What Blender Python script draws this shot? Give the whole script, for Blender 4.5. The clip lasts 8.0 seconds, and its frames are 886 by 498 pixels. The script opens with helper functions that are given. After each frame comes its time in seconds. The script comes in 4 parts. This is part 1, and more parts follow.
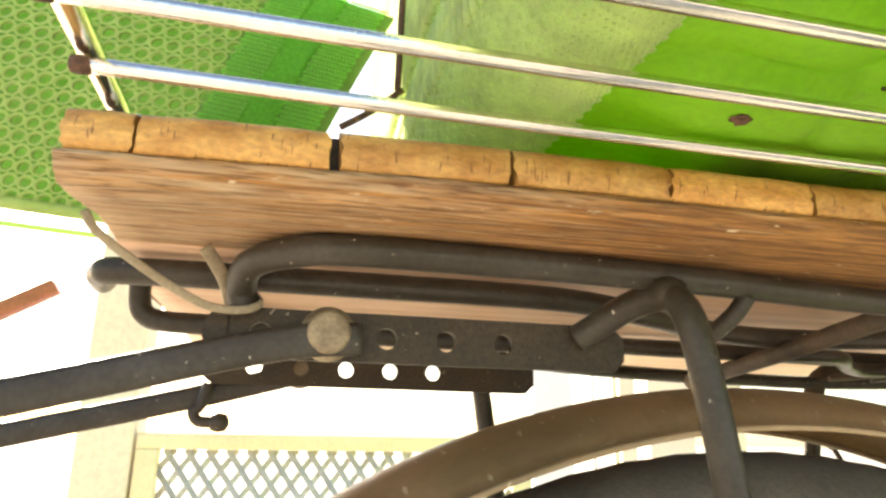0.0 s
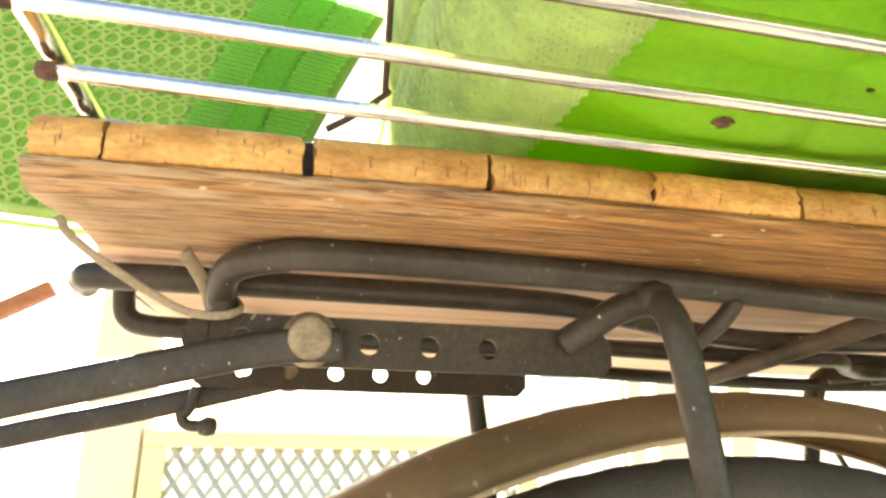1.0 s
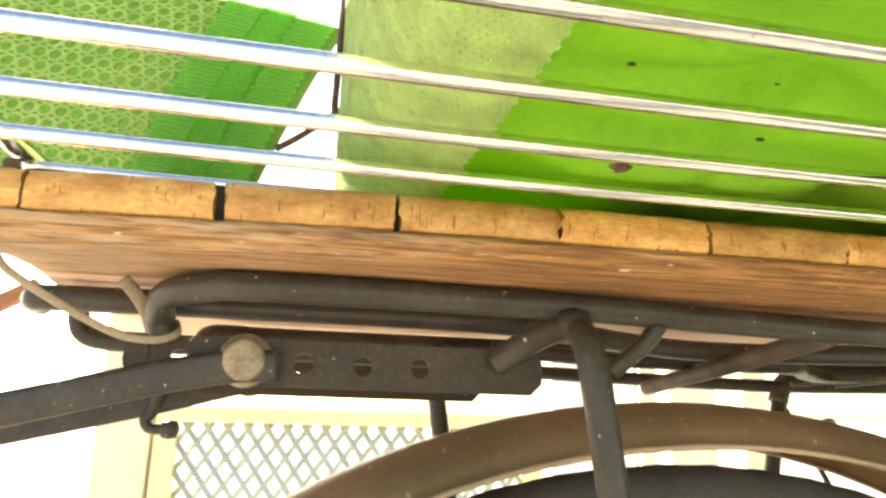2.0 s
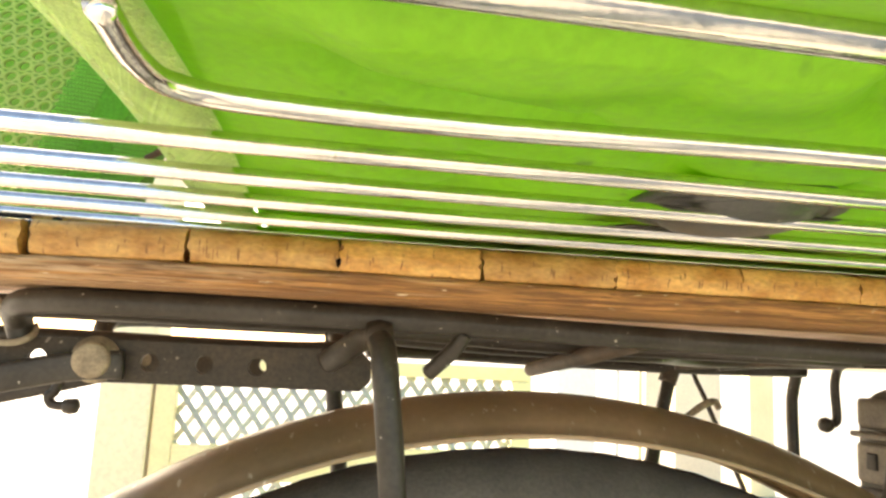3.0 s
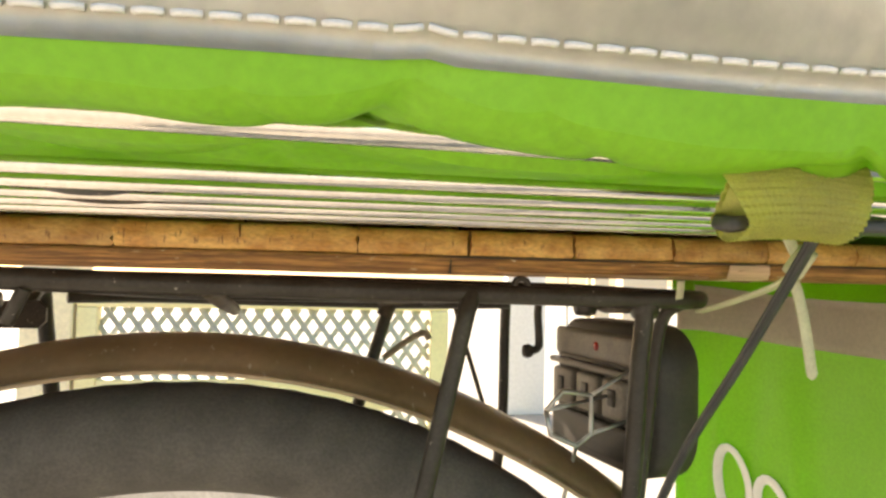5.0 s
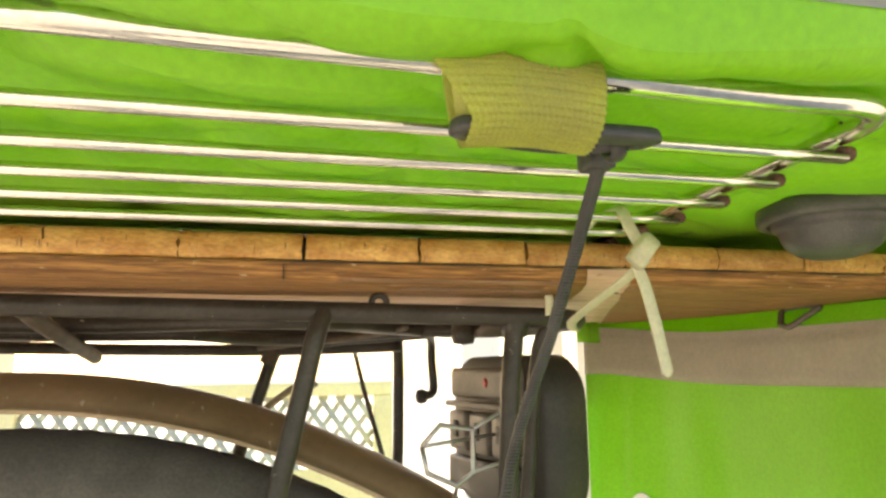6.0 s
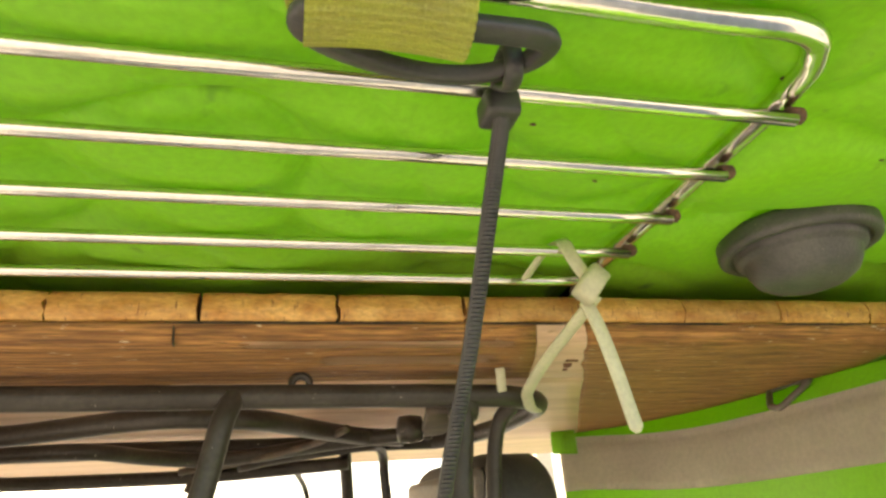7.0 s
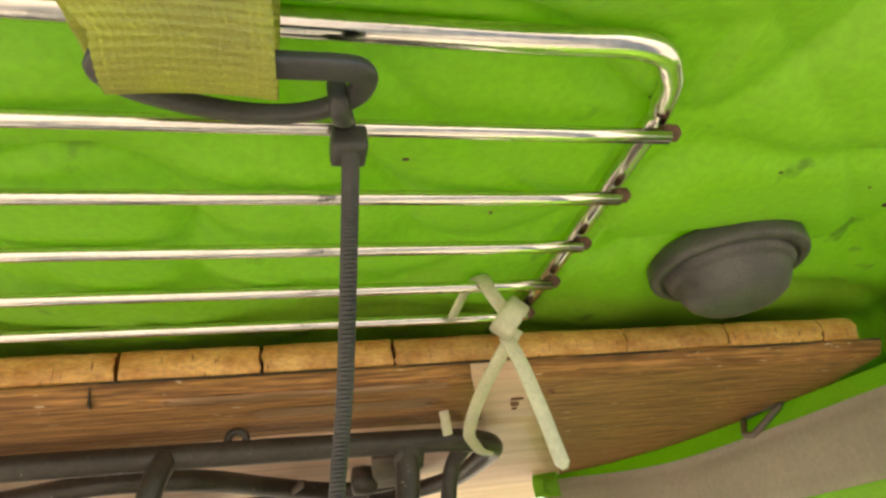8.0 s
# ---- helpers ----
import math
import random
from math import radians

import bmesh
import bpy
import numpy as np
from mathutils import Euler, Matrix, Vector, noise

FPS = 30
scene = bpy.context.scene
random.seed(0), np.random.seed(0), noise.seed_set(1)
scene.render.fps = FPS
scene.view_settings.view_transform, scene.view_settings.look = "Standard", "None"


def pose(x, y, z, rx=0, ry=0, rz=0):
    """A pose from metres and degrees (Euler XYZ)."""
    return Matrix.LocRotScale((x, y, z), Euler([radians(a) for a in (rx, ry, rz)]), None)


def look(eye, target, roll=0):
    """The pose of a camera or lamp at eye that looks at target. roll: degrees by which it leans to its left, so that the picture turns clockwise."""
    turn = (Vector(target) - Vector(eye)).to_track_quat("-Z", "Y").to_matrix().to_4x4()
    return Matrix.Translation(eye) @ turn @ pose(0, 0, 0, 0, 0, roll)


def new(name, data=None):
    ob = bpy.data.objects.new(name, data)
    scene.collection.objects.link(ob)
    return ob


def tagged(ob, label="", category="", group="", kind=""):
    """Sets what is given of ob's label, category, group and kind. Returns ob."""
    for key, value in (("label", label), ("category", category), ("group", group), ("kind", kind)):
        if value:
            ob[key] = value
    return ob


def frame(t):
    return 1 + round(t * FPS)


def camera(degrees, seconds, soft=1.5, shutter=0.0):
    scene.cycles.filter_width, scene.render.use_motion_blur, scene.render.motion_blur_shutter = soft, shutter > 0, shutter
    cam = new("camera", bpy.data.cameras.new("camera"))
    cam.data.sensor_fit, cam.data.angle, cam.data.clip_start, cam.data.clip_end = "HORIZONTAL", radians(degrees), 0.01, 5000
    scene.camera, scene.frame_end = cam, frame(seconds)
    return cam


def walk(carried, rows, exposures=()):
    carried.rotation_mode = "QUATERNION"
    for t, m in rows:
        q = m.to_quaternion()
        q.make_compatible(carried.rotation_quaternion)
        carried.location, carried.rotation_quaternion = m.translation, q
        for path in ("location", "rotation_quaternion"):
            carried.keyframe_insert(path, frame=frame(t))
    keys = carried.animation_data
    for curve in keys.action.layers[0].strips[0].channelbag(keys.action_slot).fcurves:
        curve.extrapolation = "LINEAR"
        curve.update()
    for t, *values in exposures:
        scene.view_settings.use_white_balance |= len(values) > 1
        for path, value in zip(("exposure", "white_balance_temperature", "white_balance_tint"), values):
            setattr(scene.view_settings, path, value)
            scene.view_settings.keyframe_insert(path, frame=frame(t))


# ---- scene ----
cam = camera(66.2, 8.0, soft=2.6)
SUN_ELEVATION, SUN_AZIMUTH, SUN_STRENGTH, SKY_STRENGTH = 25.0, -23.0, 5.0, 0.09
EXPOSURES = [(0.0, 2.25, 7500, 12), (1.0, 2.55, 7500, 12), (2.5, 2.4, 7400, 12), (3.5, 2.2, 7400, 13), (4.5, 2.0, 7400, 14), (5.2, 1.75, 7400, 15), (6.3, 2.2, 7400, 14), (7.0, 2.15, 7400, 14), (8.0, 2.03, 7400, 15)]
GREEN_RAIL = [(-2.4, 1.58, 1.28), (-0.511, 1.58, 1.157), (-0.234, 1.58, 1.139)]
FOOT2 = (0.380, -0.050)
PATH = [
    (0, (0.1817, -0.1541, 0.6933), (0.6134, 1.7268, 1.2186), 1.07),
    (0.5, (0.1846, -0.1543, 0.6948), (0.6075, 1.7318, 1.2081), 1.11),
    (1, (0.19, -0.154, 0.6962), (0.5971, 1.7346, 1.2135), 1.17),
    (2.5, (0.2423, -0.1898, 0.723), (0.5747, 1.7489, 1.0846), 2.38),
    (3, (0.2792, -0.2101, 0.7343), (0.5855, 1.7467, 1.0118), 2.81),
    (3.5, (0.315, -0.224, 0.7416), (0.6038, 1.7453, 0.9368), 2.57),
    (4, (0.3623, -0.2385, 0.7464), (0.6701, 1.7346, 0.8562), 2.40),
    (4.5, (0.4038, -0.2548, 0.754), (0.7175, 1.7179, 0.8555), 2.51),
    (5, (0.4444, -0.2688, 0.7473), (0.8079, 1.6964, 0.8219), 1.29),
    (5.2, (0.4652, -0.272, 0.7388), (0.8414, 1.6902, 0.8295), 0.87),
    (6.3, (0.4975, -0.248, 0.7031), (0.9961, 1.6229, 1.2043), -1.62),
    (6.5, (0.5006, -0.2379, 0.695), (1.0076, 1.5992, 1.3018), -2.32),
    (7, (0.5247, -0.2223, 0.6841), (1.0346, 1.5449, 1.4696), -4.65),
    (7.5, (0.5434, -0.2246, 0.6828), (1.0161, 1.4646, 1.6437), -7.63),
    (8, (0.5551, -0.226, 0.6801), (1.0336, 1.488, 1.5929), -8.16),
]
walk(cam, [(t, look(eye, target, roll)) for t, eye, target, roll in PATH], EXPOSURES)

# ---- world, sun ----
world = bpy.data.worlds.new("sky")
scene.world = world
world.use_nodes = True
wn = world.node_tree
sky = wn.nodes.new("ShaderNodeTexSky")
sky.sky_type = "NISHITA"
sky.sun_disc = False
sky.sun_elevation = radians(SUN_ELEVATION)
sky.sun_rotation = radians(SUN_AZIMUTH)
wn.nodes["Background"].inputs["Strength"].default_value = SKY_STRENGTH
wn.links.new(sky.outputs[0], wn.nodes["Background"].inputs["Color"])
sun_data = bpy.data.lights.new("sun", "SUN")
sun_data.energy, sun_data.angle, sun_data.color = SUN_STRENGTH, radians(0.6), (1.0, 0.93, 0.82)
sun = new("sun", sun_data)
to_sun = Vector((math.sin(radians(SUN_AZIMUTH)) * math.cos(radians(SUN_ELEVATION)),
                 math.cos(radians(SUN_AZIMUTH)) * math.cos(radians(SUN_ELEVATION)),
                 math.sin(radians(SUN_ELEVATION))))
sun.matrix_world = look(to_sun * 20, (0, 0, 0))


# ---- materials ----
def material(name, color, rough=0.5, metal=0.0, vary=0.25, scale=(40, 40, 40), fine=300, bump=0.1,
             gloss=0.5, second=None, spots=None, spot_scale=120, spot_at=0.68, spot_stretch=(1, 1, 1), translucent=0.0, coat=0.0, random=0.0, sheen=0.0):
    """A surface with broad and fine variation of colour, roughness and relief, spots of dirt, and light let through."""
    m = bpy.data.materials.new(name)
    m.use_nodes = True
    nt = m.node_tree
    N, L = nt.nodes, nt.links.new
    bsdf = N["Principled BSDF"]
    bsdf.inputs["Metallic"].default_value = metal
    bsdf.inputs["Coat Weight"].default_value = coat
    bsdf.inputs["Specular IOR Level"].default_value = gloss
    bsdf.inputs["Sheen Weight"].default_value = sheen
    tc = N.new("ShaderNodeTexCoord")
    mp = N.new("ShaderNodeMapping")
    mp.inputs["Scale"].default_value = scale
    L(tc.outputs["Object"], mp.inputs["Vector"])
    big = N.new("ShaderNodeTexNoise")
    big.inputs["Scale"].default_value, big.inputs["Detail"].default_value = 1.0, 5
    L(mp.outputs[0], big.inputs["Vector"])
    small = N.new("ShaderNodeTexNoise")
    small.inputs["Scale"].default_value, small.inputs["Detail"].default_value = fine / max(scale), 3
    L(mp.outputs[0], small.inputs["Vector"])
    mix = N.new("ShaderNodeMix")
    mix.data_type = "RGBA"
    other = second or tuple(c * (1 - vary) for c in color)
    mix.inputs[6].default_value, mix.inputs[7].default_value = (*color, 1), (*other, 1)
    ramp = N.new("ShaderNodeMapRange")
    ramp.inputs["From Min"].default_value, ramp.inputs["From Max"].default_value = 0.35, 0.65
    L(big.outputs["Fac"], ramp.inputs["Value"])
    L(ramp.outputs[0], mix.inputs[0])
    out = mix.outputs[2]
    hsv = N.new("ShaderNodeHueSaturation")
    add = N.new("ShaderNodeMapRange")
    add.inputs["To Min"].default_value, add.inputs["To Max"].default_value = 1 - vary * 0.7, 1 + vary * 0.7
    add.inputs["From Min"].default_value, add.inputs["From Max"].default_value = 0.3, 0.7
    L(small.outputs["Fac"], add.inputs["Value"])
    if random:
        info = N.new("ShaderNodeObjectInfo")
        ra = N.new("ShaderNodeMapRange")
        ra.inputs["To Min"].default_value, ra.inputs["To Max"].default_value = 1 - random, 1 + random
        L(info.outputs["Random"], ra.inputs["Value"])
        mu = N.new("ShaderNodeMath")
        mu.operation = "MULTIPLY"
        L(ra.outputs[0], mu.inputs[0])
        L(add.outputs[0], mu.inputs[1])
        L(mu.outputs[0], hsv.inputs["Value"])
    else:
        L(add.outputs[0], hsv.inputs["Value"])
    L(out, hsv.inputs["Color"])
    out = hsv.outputs[0]
    if spots:
        sp = N.new("ShaderNodeTexNoise")
        sp.inputs["Scale"].default_value, sp.inputs["Detail"].default_value = spot_scale, 4
        sm = N.new("ShaderNodeMapping")
        sm.inputs["Scale"].default_value = spot_stretch
        L(tc.outputs["Object"], sm.inputs["Vector"])
        L(sm.outputs[0], sp.inputs["Vector"])
        sr = N.new("ShaderNodeMapRange")
        sr.inputs["From Min"].default_value, sr.inputs["From Max"].default_value = spot_at, spot_at + 0.06
        L(sp.outputs["Fac"], sr.inputs["Value"])
        m2 = N.new("ShaderNodeMix")
        m2.data_type = "RGBA"
        m2.inputs[7].default_value = (*spots, 1)
        L(sr.outputs[0], m2.inputs[0])
        L(out, m2.inputs[6])
        out = m2.outputs[2]
    L(out, bsdf.inputs["Base Color"])
    rr = N.new("ShaderNodeMapRange")
    rr.inputs["To Min"].default_value, rr.inputs["To Max"].default_value = max(rough - 0.12, 0.03), min(rough + 0.12, 1)
    L(small.outputs["Fac"], rr.inputs["Value"])
    L(rr.outputs[0], bsdf.inputs["Roughness"])
    if bump:
        b = N.new("ShaderNodeBump")
        b.inputs["Strength"].default_value, b.inputs["Distance"].default_value = bump, 0.001
        L(small.outputs["Fac"], b.inputs["Height"])
        L(b.outputs[0], bsdf.inputs["Normal"])
    if translucent:
        tr = N.new("ShaderNodeBsdfTranslucent")
        ms = N.new("ShaderNodeMixShader")
        ms.inputs[0].default_value = translucent
        L(out, tr.inputs["Color"])
        L(bsdf.outputs[0], ms.inputs[1])
        L(tr.outputs[0], ms.inputs[2])
        L(ms.outputs[0], N["Material Output"].inputs["Surface"])
    return m


BAMBOO = material("bamboo", (0.62, 0.36, 0.115), 0.45, vary=0.28, scale=(70, 40, 130), fine=800, bump=0.5, second=(0.4, 0.18, 0.04),
                  spots=(0.22, 0.1, 0.03), spot_scale=210, spot_at=0.625, spot_stretch=(5, 2, 0.7), random=0.16)
WOOD = material("brown_wood", (0.42, 0.2, 0.06), 0.75, vary=0.5, scale=(32, 620, 620), fine=1300, bump=0.8, second=(0.15, 0.06, 0.017),
                spots=(0.62, 0.47, 0.31), spot_scale=330, spot_at=0.67, spot_stretch=(0.45, 1.6, 1.6))
PALE_WOOD = material("pale_plywood", (0.66, 0.45, 0.32), 0.55, vary=0.25, scale=(8, 120, 120), fine=800, bump=0.3, second=(0.53, 0.33, 0.21),
                     spots=(0.3, 0.18, 0.1), spot_scale=160, spot_at=0.69, spot_stretch=(0.4, 2, 2))
SCUFFED = material("scuffed_wood", (0.56, 0.35, 0.21), 0.5, vary=0.3, scale=(26, 420, 420), fine=1000, bump=0.4, second=(0.40, 0.21, 0.09))
BLACK = material("black_paint", (0.034, 0.028, 0.021), 0.38, vary=0.25, scale=(60, 60, 60), fine=500, bump=0.08, gloss=0.3,
                 second=(0.052, 0.045, 0.037), spots=(0.5, 0.45, 0.38), spot_scale=480, spot_at=0.705)
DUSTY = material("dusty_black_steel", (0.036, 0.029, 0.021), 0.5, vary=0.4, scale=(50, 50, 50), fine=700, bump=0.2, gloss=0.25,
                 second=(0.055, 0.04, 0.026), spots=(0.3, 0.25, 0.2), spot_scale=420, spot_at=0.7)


def weathered(m, pale, start, end, scale):
    """Worn, bleached wood towards one end of a plank, with a ragged border that follows the grain."""
    nt = m.node_tree
    N, K = nt.nodes, nt.links.new
    bsdf = N["Principled BSDF"]
    before = bsdf.inputs["Base Color"].links[0].from_socket
    tc = N.new("ShaderNodeTexCoord")
    xyz = N.new("ShaderNodeSeparateXYZ")
    K(tc.outputs["Object"], xyz.inputs[0])
    mp = N.new("ShaderNodeMapping")
    mp.inputs["Scale"].default_value = scale
    K(tc.outputs["Object"], mp.inputs["Vector"])
    grain = N.new("ShaderNodeTexNoise")
    grain.inputs["Scale"].default_value, grain.inputs["Detail"].default_value = 1.0, 6
    K(mp.outputs[0], grain.inputs["Vector"])
    along = N.new("ShaderNodeMapRange")
    along.inputs["From Min"].default_value, along.inputs["From Max"].default_value = start, end
    along.inputs["To Min"].default_value, along.inputs["To Max"].default_value = 0.75, -0.35
    K(xyz.outputs["X"], along.inputs["Value"])
    swing = N.new("ShaderNodeMapRange")
    swing.inputs["From Min"].default_value, swing.inputs["From Max"].default_value = 0.3, 0.7
    swing.inputs["To Min"].default_value, swing.inputs["To Max"].default_value = -0.55, 0.45
    K(grain.outputs["Fac"], swing.inputs["Value"])
    total = N.new("ShaderNodeMath")
    total.operation, total.use_clamp = "ADD", True
    K(along.outputs[0], total.inputs[0])
    K(swing.outputs[0], total.inputs[1])
    mix = N.new("ShaderNodeMix")
    mix.data_type = "RGBA"
    mix.inputs[7].default_value = (*pale, 1)
    K(total.outputs[0], mix.inputs[0])
    K(before, mix.inputs[6])
    fm = N.new("ShaderNodeMapping")
    fm.inputs["Scale"].default_value = (110, 1500, 1500)
    K(tc.outputs["Object"], fm.inputs["Vector"])
    fleck_noise = N.new("ShaderNodeTexNoise")
    fleck_noise.inputs["Scale"].default_value, fleck_noise.inputs["Detail"].default_value = 1.0, 3
    K(fm.outputs[0], fleck_noise.inputs["Vector"])
    cut = N.new("ShaderNodeMapRange")
    cut.inputs["From Min"].default_value, cut.inputs["From Max"].default_value = 0.52, 0.66
    cut.inputs["To Max"].default_value = 0.75
    K(fleck_noise.outputs["Fac"], cut.inputs["Value"])
    dark = N.new("ShaderNodeMix")
    dark.data_type = "RGBA"
    dark.inputs[7].default_value = (0.13, 0.062, 0.022, 1)
    K(cut.outputs[0], dark.inputs[0])
    K(mix.outputs[2], dark.inputs[6])
    K(dark.outputs[2], bsdf.inputs["Base Color"])


weathered(WOOD, (0.50, 0.36, 0.225), 0.11, 0.36, (38, 650, 650))
DUST = material("brown_dust_on_steel", (0.1, 0.07, 0.044), 0.65, vary=0.35, scale=(90, 90, 90), fine=800, bump=0.3, second=(0.05, 0.037, 0.026))
BOLT = material("worn_bolt_steel", (0.36, 0.29, 0.19), 0.55, 0.2, vary=0.3, scale=(160, 160, 160), fine=900, bump=0.15, second=(0.2, 0.155, 0.1))
# Pocket mesh: direct sun is put into the colour, paler than NET.
POCKET = material("mesh_with_painted_sun", (0.82, 0.92, 0.5), 0.6, vary=0.2, scale=(120, 120, 120), fine=2500, bump=0.3, translucent=0.68)
FOOT = material("worn_foot_rubber", (0.045, 0.044, 0.04), 0.42, vary=0.3, scale=(80, 80, 80), fine=900, bump=0.25, second=(0.075, 0.072, 0.065),
                spots=(0.32, 0.27, 0.22), spot_scale=480, spot_at=0.7)
CHROME = material("chrome_wire", (0.84, 0.79, 0.73), 0.16, 1.0, vary=0.12, scale=(60, 60, 60), fine=600, bump=0.05,
                  spots=(0.2, 0.1, 0.05), spot_scale=300, spot_at=0.74)
RUST = material("rust", (0.15, 0.07, 0.04), 0.75, vary=0.5, scale=(300, 300, 300), fine=900, bump=0.8, second=(0.07, 0.035, 0.022))
FENDER = material("taupe_fender", (0.375, 0.262, 0.155), 0.36, vary=0.13, scale=(14, 14, 14), fine=260, bump=0.04,
                  second=(0.25, 0.18, 0.1), spots=(0.56, 0.48, 0.36), spot_scale=170, spot_at=0.665, spot_stretch=(1.8, 0.7, 0.8), coat=0.2)
RUBBER = material("tyre_rubber", (0.072, 0.063, 0.053), 0.8, vary=0.3, scale=(40, 40, 40), fine=600, bump=0.3,
                  second=(0.105, 0.092, 0.077), spots=(0.3, 0.18, 0.15), spot_scale=240, spot_at=0.74)
ALLOY = material("dull_alloy", (0.55, 0.54, 0.52), 0.35, 0.9, vary=0.2, scale=(60, 60, 60), fine=500, bump=0.1)
GREEN = material("green_tarpaulin", (0.3, 0.59, 0.05), 0.45, vary=0.12, scale=(9, 9, 9), fine=420, bump=0.15,
                 second=(0.25, 0.53, 0.025), spots=(0.16, 0.3, 0.04), spot_scale=48, spot_at=0.66, translucent=0.42)
GREEN_SIDE = material("green_tarpaulin_side", (0.29, 0.59, 0.055), 0.5, vary=0.1, scale=(9, 9, 9), fine=420, bump=0.12,
                      second=(0.23, 0.52, 0.02), translucent=0.35)
NET = material("green_air_mesh", (0.5, 0.62, 0.26), 0.6, vary=0.15, scale=(120, 120, 120), fine=2500, bump=0.4,
               second=(0.42, 0.56, 0.2), translucent=0.45)
PAD = material("green_padding", (0.14, 0.26, 0.07), 0.7, vary=0.2, scale=(60, 60, 60), fine=900, bump=0.2,
               second=(0.12, 0.26, 0.05), translucent=0.05)
BINDING = material("green_binding", (0.25, 0.72, 0.12), 0.55, vary=0.15, scale=(700, 700, 700), fine=1500, bump=0.5, translucent=0.4)
STRIPE = material("silver_stripe", (0.88, 0.82, 0.74), 0.36, 0.5, vary=0.1, scale=(22, 22, 22), fine=200, bump=0.15, second=(0.76, 0.70, 0.62))
GREY_BAND = material("grey_band", (0.64, 0.55, 0.46), 0.5, 0.0, vary=0.1, scale=(18, 18, 18), fine=400, bump=0.2, second=(0.54, 0.46, 0.38))
THREAD = material("white_thread", (0.85, 0.83, 0.78), 0.6, vary=0.1, scale=(500, 500, 500), fine=2000, bump=0.3)
WEBBING = material("yellow_green_webbing", (0.80, 0.83, 0.24), 0.8, vary=0.12, scale=(70, 70, 70), fine=2200, bump=0.4,
                   second=(0.7, 0.69, 0.26), translucent=0.45)
PLASTIC = material("grey_black_plastic", (0.034, 0.033, 0.031), 0.45, vary=0.25, scale=(60, 60, 60), fine=800, bump=0.15, second=(0.055, 0.053, 0.048))
DARK_GREY = material("dark_grey_plastic", (0.036, 0.034, 0.028), 0.5, vary=0.25, scale=(40, 40, 40), fine=500, bump=0.08, second=(0.06, 0.052, 0.042), gloss=0.3)
LIGHT_GREY = material("dusty_grey_plastic", (0.16, 0.135, 0.105), 0.5, vary=0.3, scale=(60, 60, 60), fine=600, bump=0.1)
RED = material("red_lens", (0.32, 0.015, 0.01), 0.25, vary=0.1, scale=(60, 60, 60), fine=300, bump=0)
CREAM = material("cream_nylon", (0.72, 0.7, 0.5), 0.4, vary=0.12, scale=(90, 90, 90), fine=700, bump=0.1, translucent=0.3)
CLOUDY = material("cloudy_nylon", (0.5, 0.42, 0.3), 0.4, vary=0.2, scale=(90, 90, 90), fine=700, bump=0.1, translucent=0.4)
CONCRETE = material("pale_concrete", (0.56, 0.5, 0.41), 0.85, vary=0.2, scale=(1.2, 1.2, 1.2), fine=60, bump=0.4, second=(0.46, 0.41, 0.33))
CREAM_PAINT = material("cream_paint", (0.85, 0.75, 0.47), 0.6, vary=0.08, scale=(6, 6, 6), fine=120, bump=0.15, second=(0.8, 0.68, 0.4))
BEIGE_WALL = material("beige_render", (0.84, 0.72, 0.54), 0.85, vary=0.12, scale=(3, 3, 3), fine=90, bump=0.4, second=(0.78, 0.65, 0.48))
WHITE_WALL = material("white_render", (0.82, 0.8, 0.76), 0.85, vary=0.08, scale=(1.5, 1.5, 1.5), fine=60, bump=0.3)
GREY_STEEL = material("grey_lattice_steel", (0.52, 0.52, 0.47), 0.5, 0.1, vary=0.2, scale=(30, 30, 30), fine=200, bump=0.1)
RED_PAINT = material("faded_red_paint", (0.55, 0.17, 0.15), 0.5, vary=0.2, scale=(30, 30, 30), fine=300, bump=0.2)
GREEN_PAINT = material("light_green_cord", (0.35, 0.6, 0.1), 0.6, vary=0.1, scale=(60, 60, 60), fine=300, bump=0.1)
PRINT = material("white_print", (0.85, 0.84, 0.78), 0.5, vary=0.06, scale=(30, 30, 30), fine=300, bump=0.05)
INK = material("faded_brown_ink", (0.2, 0.1, 0.05), 0.7, vary=0.2, scale=(90, 90, 90), fine=500, bump=0)


# ---- helpers for meshes ----
def part(name, bm, mat, parent=None, label="", smooth=True):
    me = bpy.data.meshes.new(name)
    bmesh.ops.recalc_face_normals(bm, faces=bm.faces[:])
    for f in bm.faces:
        f.smooth = smooth
    bm.to_mesh(me)
    bm.free()
    me.materials.append(mat)
    ob = new(name, me)
    if parent is not None:
        ob.parent = parent
    if label:
        ob["label"] = label
    return ob


def thing(name, label, category, group="", kind=""):
    return tagged(new(name), label, category, group, kind)


def spline(points, steps=8):
    """Points on a smooth curve through those given."""
    p = [Vector(q) for q in points]
    p = [p[0] * 2 - p[1]] + p + [p[-1] * 2 - p[-2]]
    out = []
    for i in range(1, len(p) - 2):
        a, b, c, d = p[i - 1:i + 3]
        for k in range(steps):
            t = k / steps
            out.append(0.5 * (2 * b + (c - a) * t + (2 * a - 5 * b + 4 * c - d) * t * t + (3 * b - a - 3 * c + d) * t ** 3))
    return out + [p[-2]]


